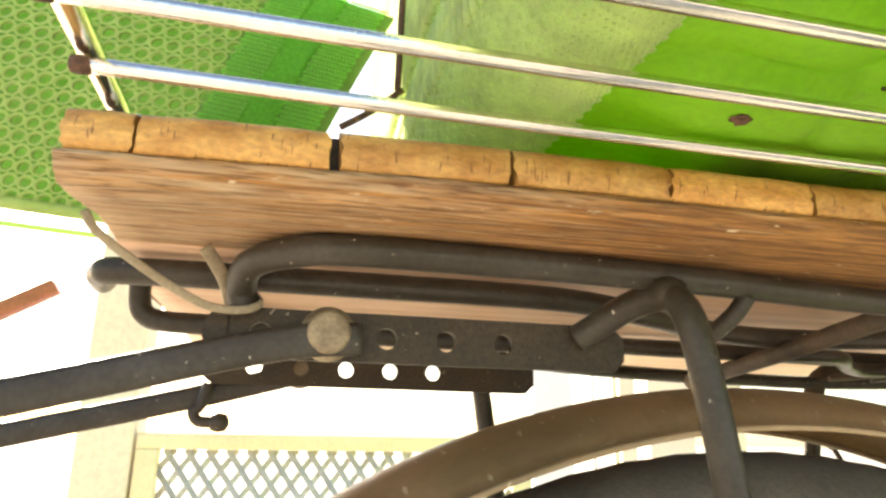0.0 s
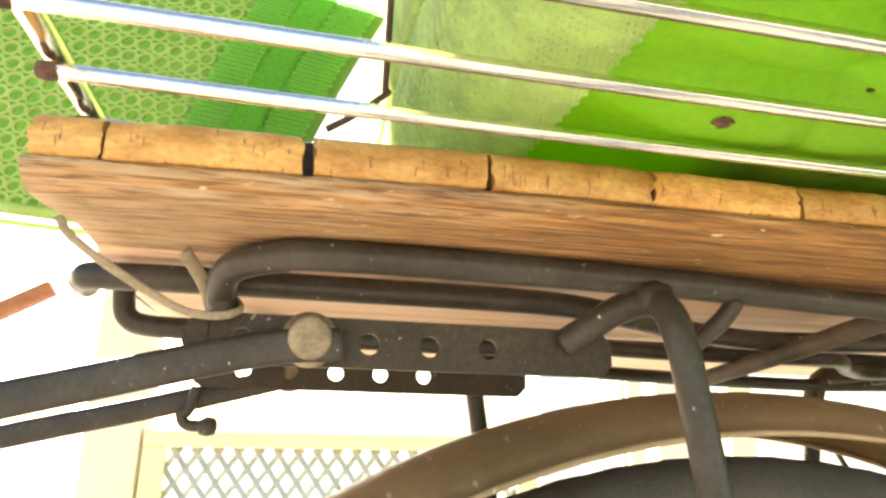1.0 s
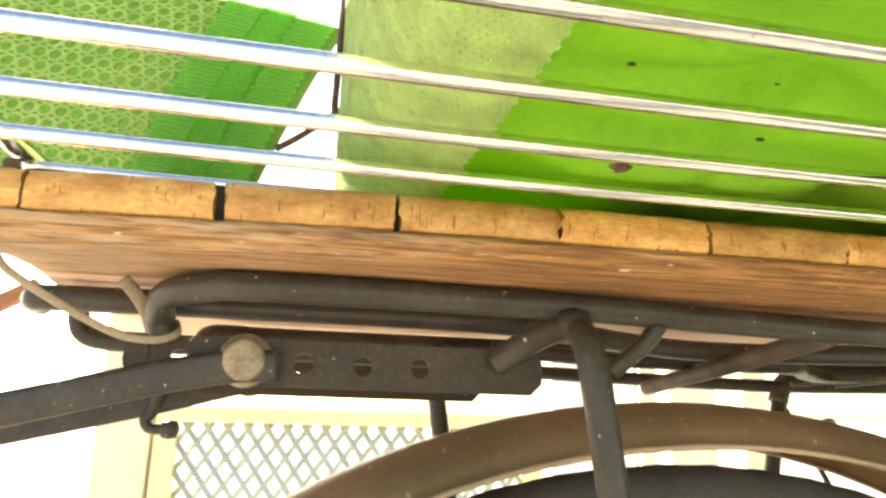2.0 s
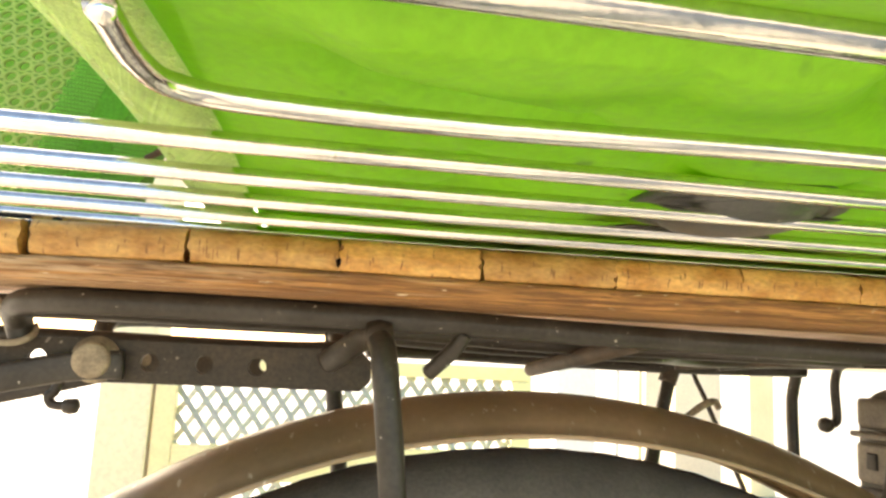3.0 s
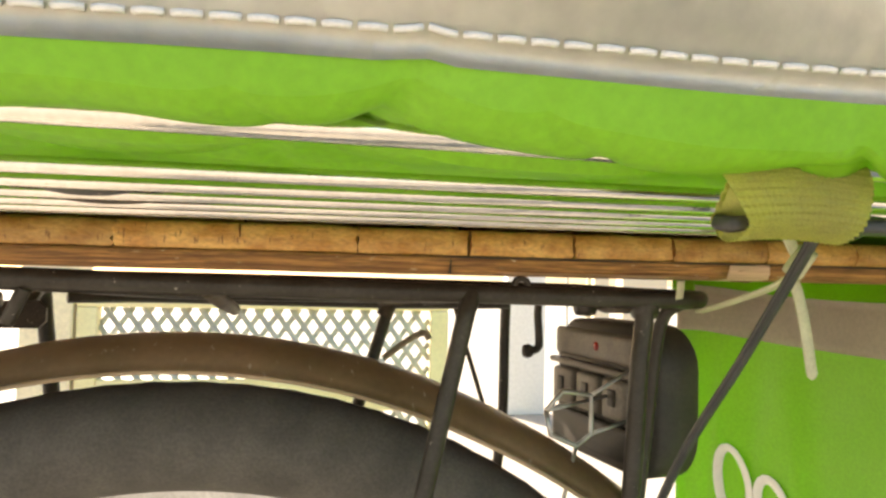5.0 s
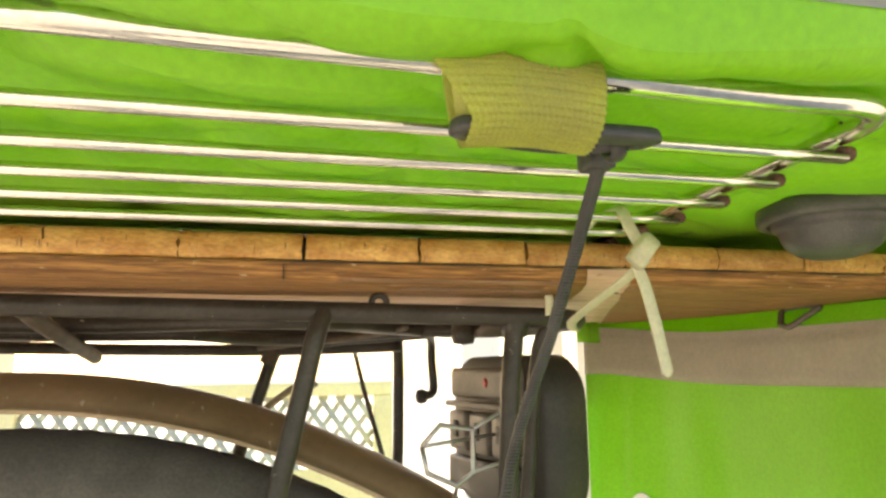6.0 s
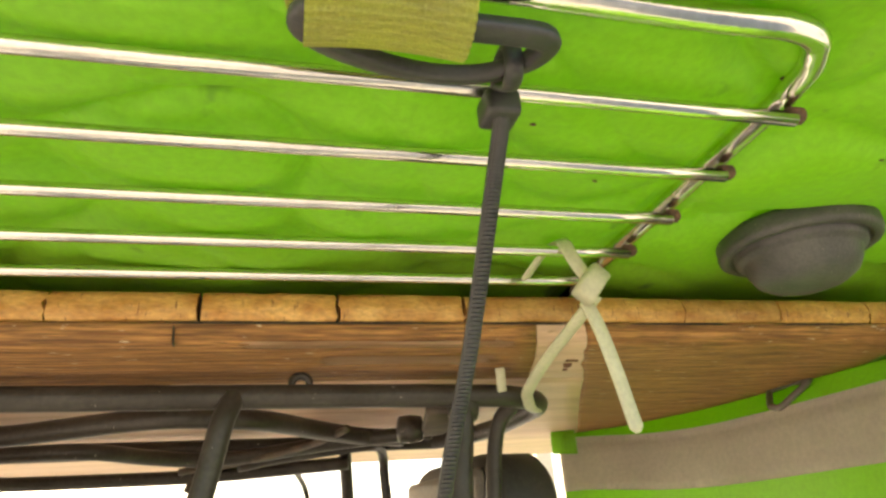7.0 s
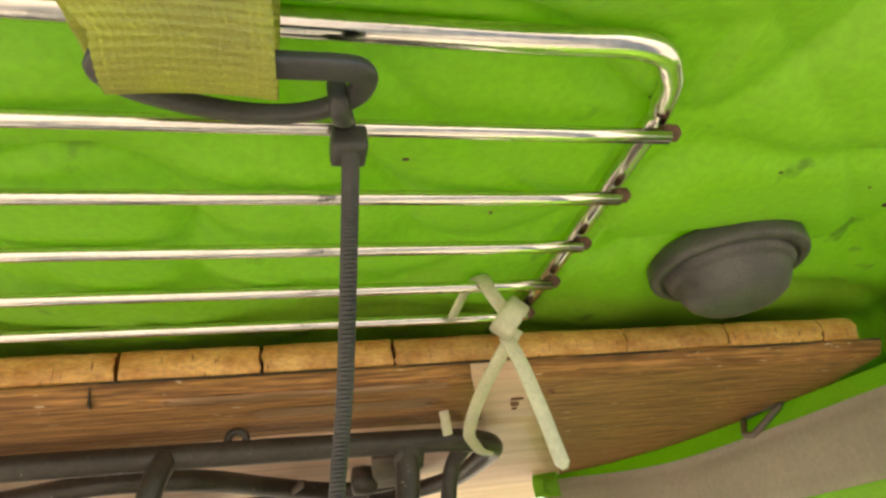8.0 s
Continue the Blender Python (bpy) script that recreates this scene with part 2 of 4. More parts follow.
def sweep(points, profile, bm=None, up=(0, 0, 1), caps=True, closed=False, taper=None):
    """A solid swept along points; profile: offsets (side, up) round the section."""
    bm = bm or bmesh.new()
    rings = []
    n = len(points)
    side = None
    for i, p in enumerate(points):
        a = points[(i - 1) % n] if closed or i else p
        b = points[(i + 1) % n] if closed or i < n - 1 else p
        t = (b - a).normalized()
        if side is None:
            side = t.cross(Vector(up))
            if side.length < 0.05:
                side = t.cross(Vector((1, 0.1, 0)))
        side = (side - t * side.dot(t)).normalized()
        u = side.cross(t)
        k = taper(i / max(n - 1, 1)) if taper else 1
        rings.append([bm.verts.new(p + side * s * k + u * v * k) for s, v in profile])
    m = len(profile)
    for i in range(n if closed else n - 1):
        r, q = rings[i], rings[(i + 1) % n]
        for j in range(m):
            bm.faces.new((r[j], r[(j + 1) % m], q[(j + 1) % m], q[j]))
    if caps and not closed:
        bm.faces.new(rings[0][::-1])
        bm.faces.new(rings[-1])
    return bm


def circle(r, n=14, r2=None):
    return [(r * math.cos(2 * math.pi * k / n), (r2 or r) * math.sin(2 * math.pi * k / n)) for k in range(n)]


def rounded(w, h, r, n=3):
    out = []
    for cx, cy, a0 in ((w / 2 - r, h / 2 - r, 0), (-w / 2 + r, h / 2 - r, 90), (-w / 2 + r, -h / 2 + r, 180), (w / 2 - r, -h / 2 + r, 270)):
        for k in range(n + 1):
            a = radians(a0 + 90 * k / n)
            out.append((cx + r * math.cos(a), cy + r * math.sin(a)))
    return out


def tube(points, r, bm=None, steps=8, n=14, r2=None):
    return sweep(spline(points, steps) if steps else [Vector(p) for p in points], circle(r, n, r2), bm)


def box(x0, x1, y0, y1, z0, z1, bevel=0.0, seg=2, bm=None):
    own = bmesh.new()
    bmesh.ops.create_cube(own, size=1)
    for v in own.verts:
        v.co = Vector(((x0 + x1) / 2 + v.co.x * (x1 - x0), (y0 + y1) / 2 + v.co.y * (y1 - y0), (z0 + z1) / 2 + v.co.z * (z1 - z0)))
    if bevel:
        bmesh.ops.bevel(own, geom=own.edges[:], offset=bevel, segments=seg, profile=0.6, affect="EDGES")
    if bm is None:
        return own
    me = bpy.data.meshes.new("tmp")
    own.to_mesh(me)
    own.free()
    bm.from_mesh(me)
    bpy.data.meshes.remove(me)
    return bm


def lathe(profile, centre, axis="z", n=28):
    """A turned solid: profile of (radius, height) along the axis."""
    bm = bmesh.new()
    rings = []
    for r, h in profile:
        ring = []
        for k in range(n):
            a = 2 * math.pi * k / n
            c, s = r * math.cos(a), r * math.sin(a)
            co = {"z": (c, s, h), "y": (c, h, s), "x": (h, c, s)}[axis]
            ring.append(bm.verts.new(Vector(centre) + Vector(co)))
        rings.append(ring)
    for a, b in zip(rings, rings[1:]):
        for k in range(n):
            bm.faces.new((a[k], a[(k + 1) % n], b[(k + 1) % n], b[k]))
    bm.faces.new(rings[0][::-1])
    bm.faces.new(rings[-1])
    return bm


def sheet(nu, nv, place, thick=0.0, bm=None):
    """A grid of quads through place(u, v), u and v from 0 to 1."""
    bm = bm or bmesh.new()
    g = [[bm.verts.new(place(i / nu, j / nv)) for j in range(nv + 1)] for i in range(nu + 1)]
    for i in range(nu):
        for j in range(nv):
            bm.faces.new((g[i][j], g[i + 1][j], g[i + 1][j + 1], g[i][j + 1]))
    if thick:
        bmesh.ops.solidify(bm, geom=bm.faces[:], thickness=thick)
    return bm


def net(nu, nv, place, hole=0.34, depth=0.0012, sides=8):
    """A honeycomb net: rows of round holes in a sheet through place(u, v, lift)."""
    bm = bmesh.new()
    def put(u, v, w):
        return bm.verts.new(place(u / nu, v / nv, w))
    for j in range(nv):
        for i in range(nu):
            cu, cv = i + 0.5 + (0.5 if j % 2 else 0), j + 0.5
            outer, top, low = [], [], []
            for k in range(sides):
                a = 2 * math.pi * (k + 0.5) / sides
                sq = 0.52 / max(abs(math.cos(a)), abs(math.sin(a)))
                outer.append(put(cu + sq * math.cos(a), cv + sq * math.sin(a), depth))
                top.append(put(cu + hole * math.cos(a), cv + hole * 1.05 * math.sin(a), depth * 1.25))
                low.append(put(cu + hole * 0.9 * math.cos(a), cv + hole * 0.95 * math.sin(a), 0))
            for k in range(sides):
                q = (k + 1) % sides
                bm.faces.new((outer[k], outer[q], top[q], top[k]))
                bm.faces.new((top[k], top[q], low[q], low[k]))
    return bm


# ---- ground and distance ----
GROUND = 0.018
part("ground", sheet(24, 24, lambda u, v: Vector((-60 + 120 * u, -60 + 120 * v, GROUND))), CONCRETE)
tagged(bpy.data.objects["ground"], "pale sunlit concrete paving under the bicycle", "ground", kind="structure")
pillar = part("pillar", box(-0.234, -0.120, 1.47, 1.62, GROUND, 3.0, 0.006), BEIGE_WALL, smooth=False)
tagged(pillar, "beige rendered pillar beside the lattice gate", "pillar", kind="structure")
for x, w, mat, what in ((1.44, 0.21, WHITE_WALL, "broad pale grey rendered column standing in bright light"), (1.765, 0.012, GREY_STEEL, "thin grey steel upright standing in bright light"),
                        (1.885, 0.022, CREAM_PAINT, "cream painted upright standing in bright light"), (1.925, 0.085, BEIGE_WALL, "beige rendered post standing in bright light"),
                        (2.09, 0.26, BEIGE_WALL, "wide beige rendered post standing in bright light"), (2.52, 0.14, CREAM_PAINT, "cream painted post standing in bright light")):
    p = part("post", box(x, x + w, 3.2, 3.2 + min(w, 0.1), GROUND, 2.4, min(0.005, w / 4)), mat, smooth=False)
    tagged(p, what, "post", "uprights beyond the gate", kind="structure")


def lattice_gate():
    """A framed panel of diamond lattice standing on the ground."""
    g = thing("lattice_gate", "cream framed gate panel of grey diamond lattice", "gate")
    x0, x1, y, z0, z1 = -0.114, 0.787, 1.5, GROUND, 0.685
    w, v = 0.034, 0.047
    part("top_rail", box(x0, x1, y - 0.02, y + 0.02, z1 - w, z1, 0.004), CREAM_PAINT, g)
    part("bottom_rail", box(x0, x1, y - 0.02, y + 0.02, z0, z0 + w, 0.004), CREAM_PAINT, g)
    part("middle_rail", box(x0 + v, x1 - v, y - 0.019, y + 0.019, 0.395, 0.478, 0.004), CREAM_PAINT, g)
    for a in (x0, x1 - v):
        part("stile", box(a, a + v, y - 0.021, y + 0.021, z0 + w, z1 - w, 0.004), CREAM_PAINT, g)
    bm = bmesh.new()
    left, right, low, high = x0 + v, x1 - v, z0 + w, z1 - w
    step, slope = 0.044, 1.4
    for sign in (1, -1):
        k = -20
        while k < 60:
            xa = left + k * step
            xs = []
            for z in (low, high):
                xs.append((xa + sign * (z - low) / slope, z))
            (xa0, za), (xb0, zb) = xs
            lo_t, hi_t = 0.0, 1.0
            dx = xb0 - xa0
            ta, tb = (left - xa0) / dx, (right - xa0) / dx
            lo_t, hi_t = max(0, min(ta, tb)), min(1, max(ta, tb))
            if hi_t - lo_t > 0.02:
                yy = y + 0.004 * sign
                pts = [Vector((xa0 + dx * t, yy, za + (zb - za) * t)) for t in (lo_t, hi_t)]
                sweep(pts, rounded(0.0135, 0.004, 0.0015, 1), bm, up=(0, 1, 0))
            k += 1
    part("lattice", bm, GREY_STEEL, g, "grey steel diamond lattice")
    return g


lattice_gate()
bar = part("red_pole", sweep([Vector((-1.22, 0.30, GROUND)), Vector((0.042, 0.30, 0.7765))], rounded(0.012, 0.009, 0.002)), RED_PAINT)
tagged(bar, "faded red painted metal pole leaning beside the bicycle", "pole")
rail_bar = part("side_rail", tube(GREEN_RAIL, 0.007), GREEN_PAINT)
tagged(rail_bar, "light green painted rail fixed to the beige pillar", "rail")

# ---- bicycle: rear wheel, fender, carrier ----
bicycle = thing("bicycle", "old bicycle with black rear carrier, brown fender and dusty tyre", "bicycle")
CX, CY, CZ = 0.375, 0.105, 0.351


def around(r, a):
    return Vector((CX + r * math.sin(a), CY, CZ + r * math.cos(a)))


def wheel():
    tyre_r, sec = 0.3375, 0.0275
    hub = part("rear_wheel", lathe([(0.008, -0.06), (0.012, -0.058), (0.012, -0.04), (0.03, -0.034), (0.03, -0.028), (0.018, -0.02), (0.018, 0.02),
                                    (0.03, 0.028), (0.03, 0.034), (0.012, 0.04), (0.012, 0.058), (0.008, 0.06)], (CX, CY, CZ), "y"), ALLOY, bicycle, "dull alloy hub with wire spokes")
    bm = bmesh.new()
    n, m = 180, 20
    rings = []
    for i in range(n):
        a = 2 * math.pi * i / n
        ring = []
        for j in range(m):
            b = 2 * math.pi * j / m
            lift = 0.0005 if (abs(math.cos(b)) < 0.75 and math.sin(b) > 0 and (i + j // 2) % 2) else 0
            rr = tyre_r - sec + (sec + lift) * math.sin(b)
            p = around(rr, a)
            ring.append(bm.verts.new(p + Vector((0, sec * 0.95 * math.cos(b), 0))))
        rings.append(ring)
    for i in range(n):
        for j in range(m):
            a, b = rings[i], rings[(i + 1) % n]
            bm.faces.new((a[j], a[(j + 1) % m], b[(j + 1) % m], b[j]))
    part("tyre", bm, RUBBER, hub, "dusty black rubber tyre")
    ring = [around(0.283, 2 * math.pi * k / 120) for k in range(120)]
    part("rim", sweep(ring, rounded(0.03, 0.014, 0.004), up=(0, 1, 0), closed=True), ALLOY, hub, "pale alloy rim")
    for k in range(36):
        a = 2 * math.pi * k / 36
        o = 0.03 if k % 2 else -0.03
        p0 = around(0.028, a + (0.9 if k % 4 < 2 else -0.9)) + Vector((0, o, 0))
        part("spoke", sweep([p0, around(0.278, a) + Vector((0, o * 0.1, 0))], circle(0.001, 6)), ALLOY, hub)


wheel()


def flare(a):
    """The fender stands further off the tyre towards its rear end."""
    return 0.022 * min(max((math.degrees(a) - 24) / 40, 0), 1.2) ** 1.6


def fender():
    bm = bmesh.new()
    rings = []
    n = 110
    for i in range(n + 1):
        a = radians(-105 + 178 * i / n)
        out = flare(a)
        ring = []
        for j in range(15):
            b = radians(-84 + 168 * j / 14)
            yy = 0.032 * math.sin(b)
            rr = 0.3442 + out + 0.0193 * math.cos(b) ** 0.8
            ring.append(bm.verts.new(around(rr, a) + Vector((0, yy, 0))))
        rings.append(ring)
    for a, b in zip(rings, rings[1:]):
        for j in range(14):
            bm.faces.new((a[j], a[j + 1], b[j + 1], b[j]))
    bmesh.ops.solidify(bm, geom=bm.faces[:], thickness=0.0012)
    f = part("fender", bm, FENDER, bicycle, "scuffed taupe brown metal fender")
    for s in (-1, 1):
        pts = [around(0.3472 + flare(radians(-105 + 178 * i / 90)), radians(-105 + 178 * i / 90)) + Vector((0, s * 0.0318, 0)) for i in range(91)]
        part("rolled_edge", sweep(pts, circle(0.0013, 8), up=(0, 1, 0)), FENDER, f)


fender()

carrier = part("carrier", tube([(0.169, 0.060, 0.7285), (0.1675, 0.0585, 0.735), (0.170, 0.049, 0.7405), (0.182, 0.037, 0.7422), (0.205, 0.032, 0.7428),
                                (0.30, 0.035, 0.7424), (0.38, 0.040, 0.7408), (0.45, 0.042, 0.7396), (0.53, 0.042, 0.7384), (0.60, 0.043, 0.7373), (0.628, 0.047, 0.737), (0.645, 0.063, 0.737),
                                (0.648, 0.09, 0.737), (0.645, 0.14, 0.7372), (0.628, 0.176, 0.738), (0.60, 0.180, 0.7385), (0.40, 0.181, 0.7405),
                                (0.205, 0.181, 0.7405), (0.182, 0.177, 0.7405), (0.170, 0.163, 0.739), (0.1675, 0.153, 0.735), (0.169, 0.15, 0.728)], 0.0046), BLACK, bicycle, "black painted steel tube carrier frame")


def plate(y, z, x0, x1, shift):
    """A strap with a row of round holes through it and a rounded front end."""
    h, th, pitch = 0.0155, 0.003, 0.0195
    holes = [0.1742 + shift + 0.0195 * k for k in range(5)]
    bm = bmesh.new()
    n = 20
    corner = math.atan2(h, pitch)
    turn = [2 * math.pi * k / n for k in range(n)]
    for c in (corner, math.pi - corner, math.pi + corner, 2 * math.pi - corner):
        k = min(range(n), key=lambda j: abs(turn[j] - c))
        turn[k] = c
    def quadring(cx, r, y0):
        return [bm.verts.new((cx + r * math.cos(a), y0, z + r * math.sin(a))) for a in turn]
    def square(cx, w, y0):
        out = []
        for a in turn:
            c, s = math.cos(a), math.sin(a)
            q = min(w / 2 / max(abs(c), 1e-6), h / 2 / max(abs(s), 1e-6))
            out.append(bm.verts.new((cx + q * c, y0, z + q * s)))
        return out
    for cx in holes:
        r = 0.0034
        f1, f2 = quadring(cx, r, y - th / 2), quadring(cx, r, y + th / 2)
        s1, s2 = square(cx, pitch, y - th / 2), square(cx, pitch, y + th / 2)
        for k in range(n):
            q = (k + 1) % n
            bm.faces.new((s1[k], s1[q], f1[q], f1[k]))
            bm.faces.new((s2[k], f2[k], f2[q], s2[q]))
            bm.faces.new((f1[k], f1[q], f2[q], f2[k]))
            if abs(s1[k].co.z - s1[q].co.z) < 1e-5:
                bm.faces.new((s1[k], s2[k], s2[q], s1[q]))
    xl, xr = holes[0] - pitch / 2, holes[-1] + pitch / 2
    prof = [(xl, z - h / 2)] + [(x0 + h / 2 - h / 2 * math.cos(t), z + h / 2 * math.sin(t)) for t in [radians(-90 + 15 * k) for k in range(13)]] + [(xl, z + h / 2)]
    for P in (prof, [(xr, z - h / 2), (x1 - 0.004, z - h / 2), (x1, z - h / 2 + 0.004), (x1, z + h / 2 - 0.004), (x1 - 0.004, z + h / 2), (xr, z + h / 2)]):
        a = [bm.verts.new((px, y - th / 2, pz)) for px, pz in P]
        b = [bm.verts.new((px, y + th / 2, pz)) for px, pz in P]
        bm.faces.new(a)
        bm.faces.new(b[::-1])
        for k in range(len(P)):
            q = (k + 1) % len(P)
            bm.faces.new((a[k], b[k], b[q], a[q]))
    bmesh.ops.remove_doubles(bm, verts=bm.verts[:], dist=1e-5)
    return part("adjusting_plate", bm, DUSTY, carrier, "black steel strap with round holes", smooth=False)


plate(0.062, 0.7222, 0.157, 0.2955, 0.0)
plate(0.150, 0.7196, 0.148, 0.2955, -0.0045)


def bolt(x, y, z, s):
    b = part("bolt", lathe([(0.0085, 0.0015 * s), (0.0087, 0), (0.0085, -0.0012 * s), (0.0068, -0.0014 * s), (0.0067, -0.0050 * s), (0.0063, -0.0058 * s), (0.0054, -0.0062 * s), (0.003, -0.0064 * s), (0.001, -0.0064 * s)],
                           (x, y, z), "y", 24), BOLT, carrier, "dusty round bolt head with washer")
    return b


bolt(0.1945, 0.0595, 0.7226, 1)
bolt(0.1890, 0.1525, 0.7196, -1)
part("bracing_strut", sweep(spline([(0.205, 0.0575, 0.7212), (0.19, 0.0565, 0.7202), (0.172, 0.056, 0.7167), (0.14, 0.055, 0.7086), (0.05, 0.053, 0.685), (-0.15, 0.05, 0.632)], 6), rounded(0.0045, 0.0105, 0.002), up=(0, 0, 1)), BLACK, carrier, "flattened black strut to the seat stays")
part("bracing_strut", sweep(spline([(0.205, 0.1545, 0.7188), (0.19, 0.1545, 0.7176), (0.172, 0.154, 0.7130), (0.14, 0.153, 0.7046), (0.05, 0.15, 0.683), (-0.15, 0.145, 0.633)], 6), rounded(0.0045, 0.0095, 0.002), up=(0, 0, 1)), BLACK, carrier, "flattened black strut to the seat stays")
part("inner_tube", tube([(0.120, 0.092, 0.7415), (0.123, 0.078, 0.7412), (0.135, 0.071, 0.7410), (0.2, 0.070, 0.7410), (0.275, 0.071, 0.7408), (0.315, 0.082, 0.7392), (0.345, 0.096, 0.738), (0.38, 0.105, 0.737), (0.4206, 0.1024, 0.737), (0.4486, 0.090, 0.737), (0.4787, 0.0745, 0.737), (0.50, 0.0725, 0.737), (0.527, 0.085, 0.737), (0.5506, 0.113, 0.737), (0.576, 0.139, 0.737), (0.60, 0.150, 0.7365)], 0.0044), BLACK, carrier)
part("inner_tube", tube([(0.30, 0.145, 0.7365), (0.36, 0.138, 0.734), (0.41, 0.132, 0.7335), (0.448, 0.131, 0.7335), (0.472, 0.152, 0.7325), (0.497, 0.168, 0.732), (0.525, 0.166, 0.733), (0.551, 0.152, 0.7345), (0.585, 0.140, 0.736), (0.612, 0.130, 0.7365)], 0.0038), BLACK, carrier)
part("front_hook_tube", tube([(0.131, 0.096, 0.7440), (0.1308, 0.099, 0.7375), (0.1325, 0.100, 0.7325), (0.139, 0.1005, 0.7300), (0.16, 0.101, 0.7295), (0.25, 0.103, 0.7285), (0.29, 0.105, 0.730)], 0.0038), BLACK, carrier, "bent black rod with worn paint")
part("hook", tube([(0.152, 0.150, 0.712), (0.1495, 0.150, 0.703), (0.1470, 0.150, 0.7005), (0.1490, 0.150, 0.6968), (0.1545, 0.150, 0.6962)], 0.0024), BLACK, carrier)
part("hook_ball", lathe([(0.001, -0.0042), (0.0035, -0.003), (0.0042, 0), (0.0035, 0.003), (0.001, 0.0042)], (0.1575, 0.150, 0.6962), "x", 14), BLACK, carrier)


def leg(pts, r, label=""):
    part("leg", sweep(spline(pts, 8), circle(r, 14)), BLACK, carrier, label)


def down(x, y, z, dx, dy, heights):
    """Points on a straight leg through (x, y, z) that leans by dx and dy a metre."""
    return [(x + dx * (h - z), y + dy * (h - z), h) for h in heights]


LOW = (0.705, 0.68, 0.64, 0.56, 0.47, 0.37)
leg([(0.2785, 0.0605, 0.7255), (0.284, 0.055, 0.7295), (0.289, 0.046, 0.7338), (0.2935, 0.036, 0.7358), (0.2965, 0.0275, 0.7335), (0.2980, 0.0222, 0.7240)]
    + down(0.2984, 0.0207, 0.72, -0.117, 0.059, LOW), 0.0047, "black tube leg bent over to the strap")
leg([(0.2785, 0.1495, 0.7225), (0.282, 0.158, 0.7265), (0.283, 0.168, 0.7338), (0.2810, 0.180, 0.7358), (0.2802, 0.187, 0.7290)]
    + down(0.2835, 0.1866, 0.70, -0.134, 0.051, (0.715,) + LOW[1:]), 0.0047, "black tube leg bent over to the strap")
for x, y in ((0.2955, 0.031), (0.2805, 0.180)):
    part("weld", lathe([(0.001, -0.005), (0.0042, -0.0042), (0.0056, 0), (0.0044, 0.0045), (0.001, 0.0055)], (x, y, 0.7365), "x", 12), DUSTY, carrier)
leg([(0.5155, 0.041, 0.7385), (0.5145, 0.039, 0.7350)] + down(0.5103, 0.0365, 0.72, 0.225, 0.03, (0.728, 0.71, 0.69, 0.65, 0.55, 0.46, 0.372)), 0.0043)
leg(down(0.4868, 0.1973, 0.70, 0.31, 0.15, (0.726, 0.71, 0.69, 0.65, 0.55, 0.46, 0.372)), 0.0043)

part("cross_brace", tube([(0.3275, 0.036, 0.7385), (0.3235, 0.039, 0.7320), (0.3165, 0.048, 0.7235)], 0.0030), BLACK, carrier)
part("lower_rod", tube([(0.300, 0.168, 0.729), (0.345, 0.192, 0.7288), (0.40, 0.198, 0.7277), (0.44, 0.199, 0.7272), (0.50, 0.197, 0.7268), (0.575, 0.182, 0.7285)], 0.0038), BLACK, carrier)
part("cross_brace", tube([(0.3978, 0.042, 0.7390), (0.3966, 0.065, 0.7358), (0.3958, 0.10, 0.7312), (0.395, 0.14, 0.7266), (0.3942, 0.175, 0.7225)], 0.0040), DUST, carrier, "dust-covered diagonal rod")
part("leg_socket", tube([(0.522, 0.188, 0.7365), (0.506, 0.195, 0.7345), (0.496, 0.1992, 0.7285), (0.4905, 0.1988, 0.7175)], 0.0056), DUST, carrier, "dust-covered tube end at the far leg")
part("thin_rod", tube([(0.485, 0.178, 0.7275), (0.518, 0.168, 0.7305), (0.5435, 0.150, 0.7330), (0.5575, 0.128, 0.7345), (0.566, 0.11, 0.7365)], 0.0018), DUST, carrier)
part("loop", tube([(0.5365, 0.042, 0.7415), (0.5372, 0.042, 0.7448), (0.540, 0.042, 0.7462), (0.5428, 0.042, 0.7448), (0.5435, 0.042, 0.7415)], 0.0015), BLACK, carrier)
part("rear_leg", tube([(0.6045, 0.044, 0.7365), (0.6035, 0.0435, 0.724), (0.6008, 0.043, 0.70), (0.598, 0.044, 0.64), (0.588, 0.055, 0.42), (0.47, 0.075, 0.36)], 0.0046), BLACK, carrier)
part("rear_leg", tube([(0.630, 0.052, 0.7365), (0.6245, 0.066, 0.722), (0.619, 0.071, 0.66), (0.61, 0.078, 0.55)], 0.0034), BLACK, carrier)
part("clamp", lathe([(0.002, -0.006), (0.0062, -0.005), (0.0068, 0), (0.0062, 0.005), (0.002, 0.006)], (0.605, 0.046, 0.7335), "x", 14), BLACK, carrier)
part("clamp", lathe([(0.002, -0.006), (0.0058, -0.005), (0.0064, 0), (0.0058, 0.005), (0.002, 0.006)], (0.592, 0.09, 0.732), "x", 14), BLACK, carrier)
part("stay", tube([(0.573, 0.183, 0.738), (0.5758, 0.195, 0.715), (0.5760, 0.1965, 0.70), (0.574, 0.193, 0.64), (0.565, 0.19, 0.58)], 0.0036), BLACK, carrier)
part("stay", tube([(0.515, 0.180, 0.729), (0.535, 0.174, 0.7315), (0.556, 0.164, 0.7325), (0.580, 0.157, 0.734), (0.590, 0.167, 0.7345), (0.5945, 0.178, 0.730), (0.5955, 0.182, 0.720), (0.5968, 0.1825, 0.703), (0.5955, 0.182, 0.698), (0.5915, 0.182, 0.6962)], 0.0028), BLACK, carrier)
part("stay_knob", lathe([(0.001, -0.004), (0.004, -0.003), (0.005, 0), (0.004, 0.003), (0.001, 0.004)], (0.5885, 0.182, 0.696), "x", 12), BLACK, carrier)
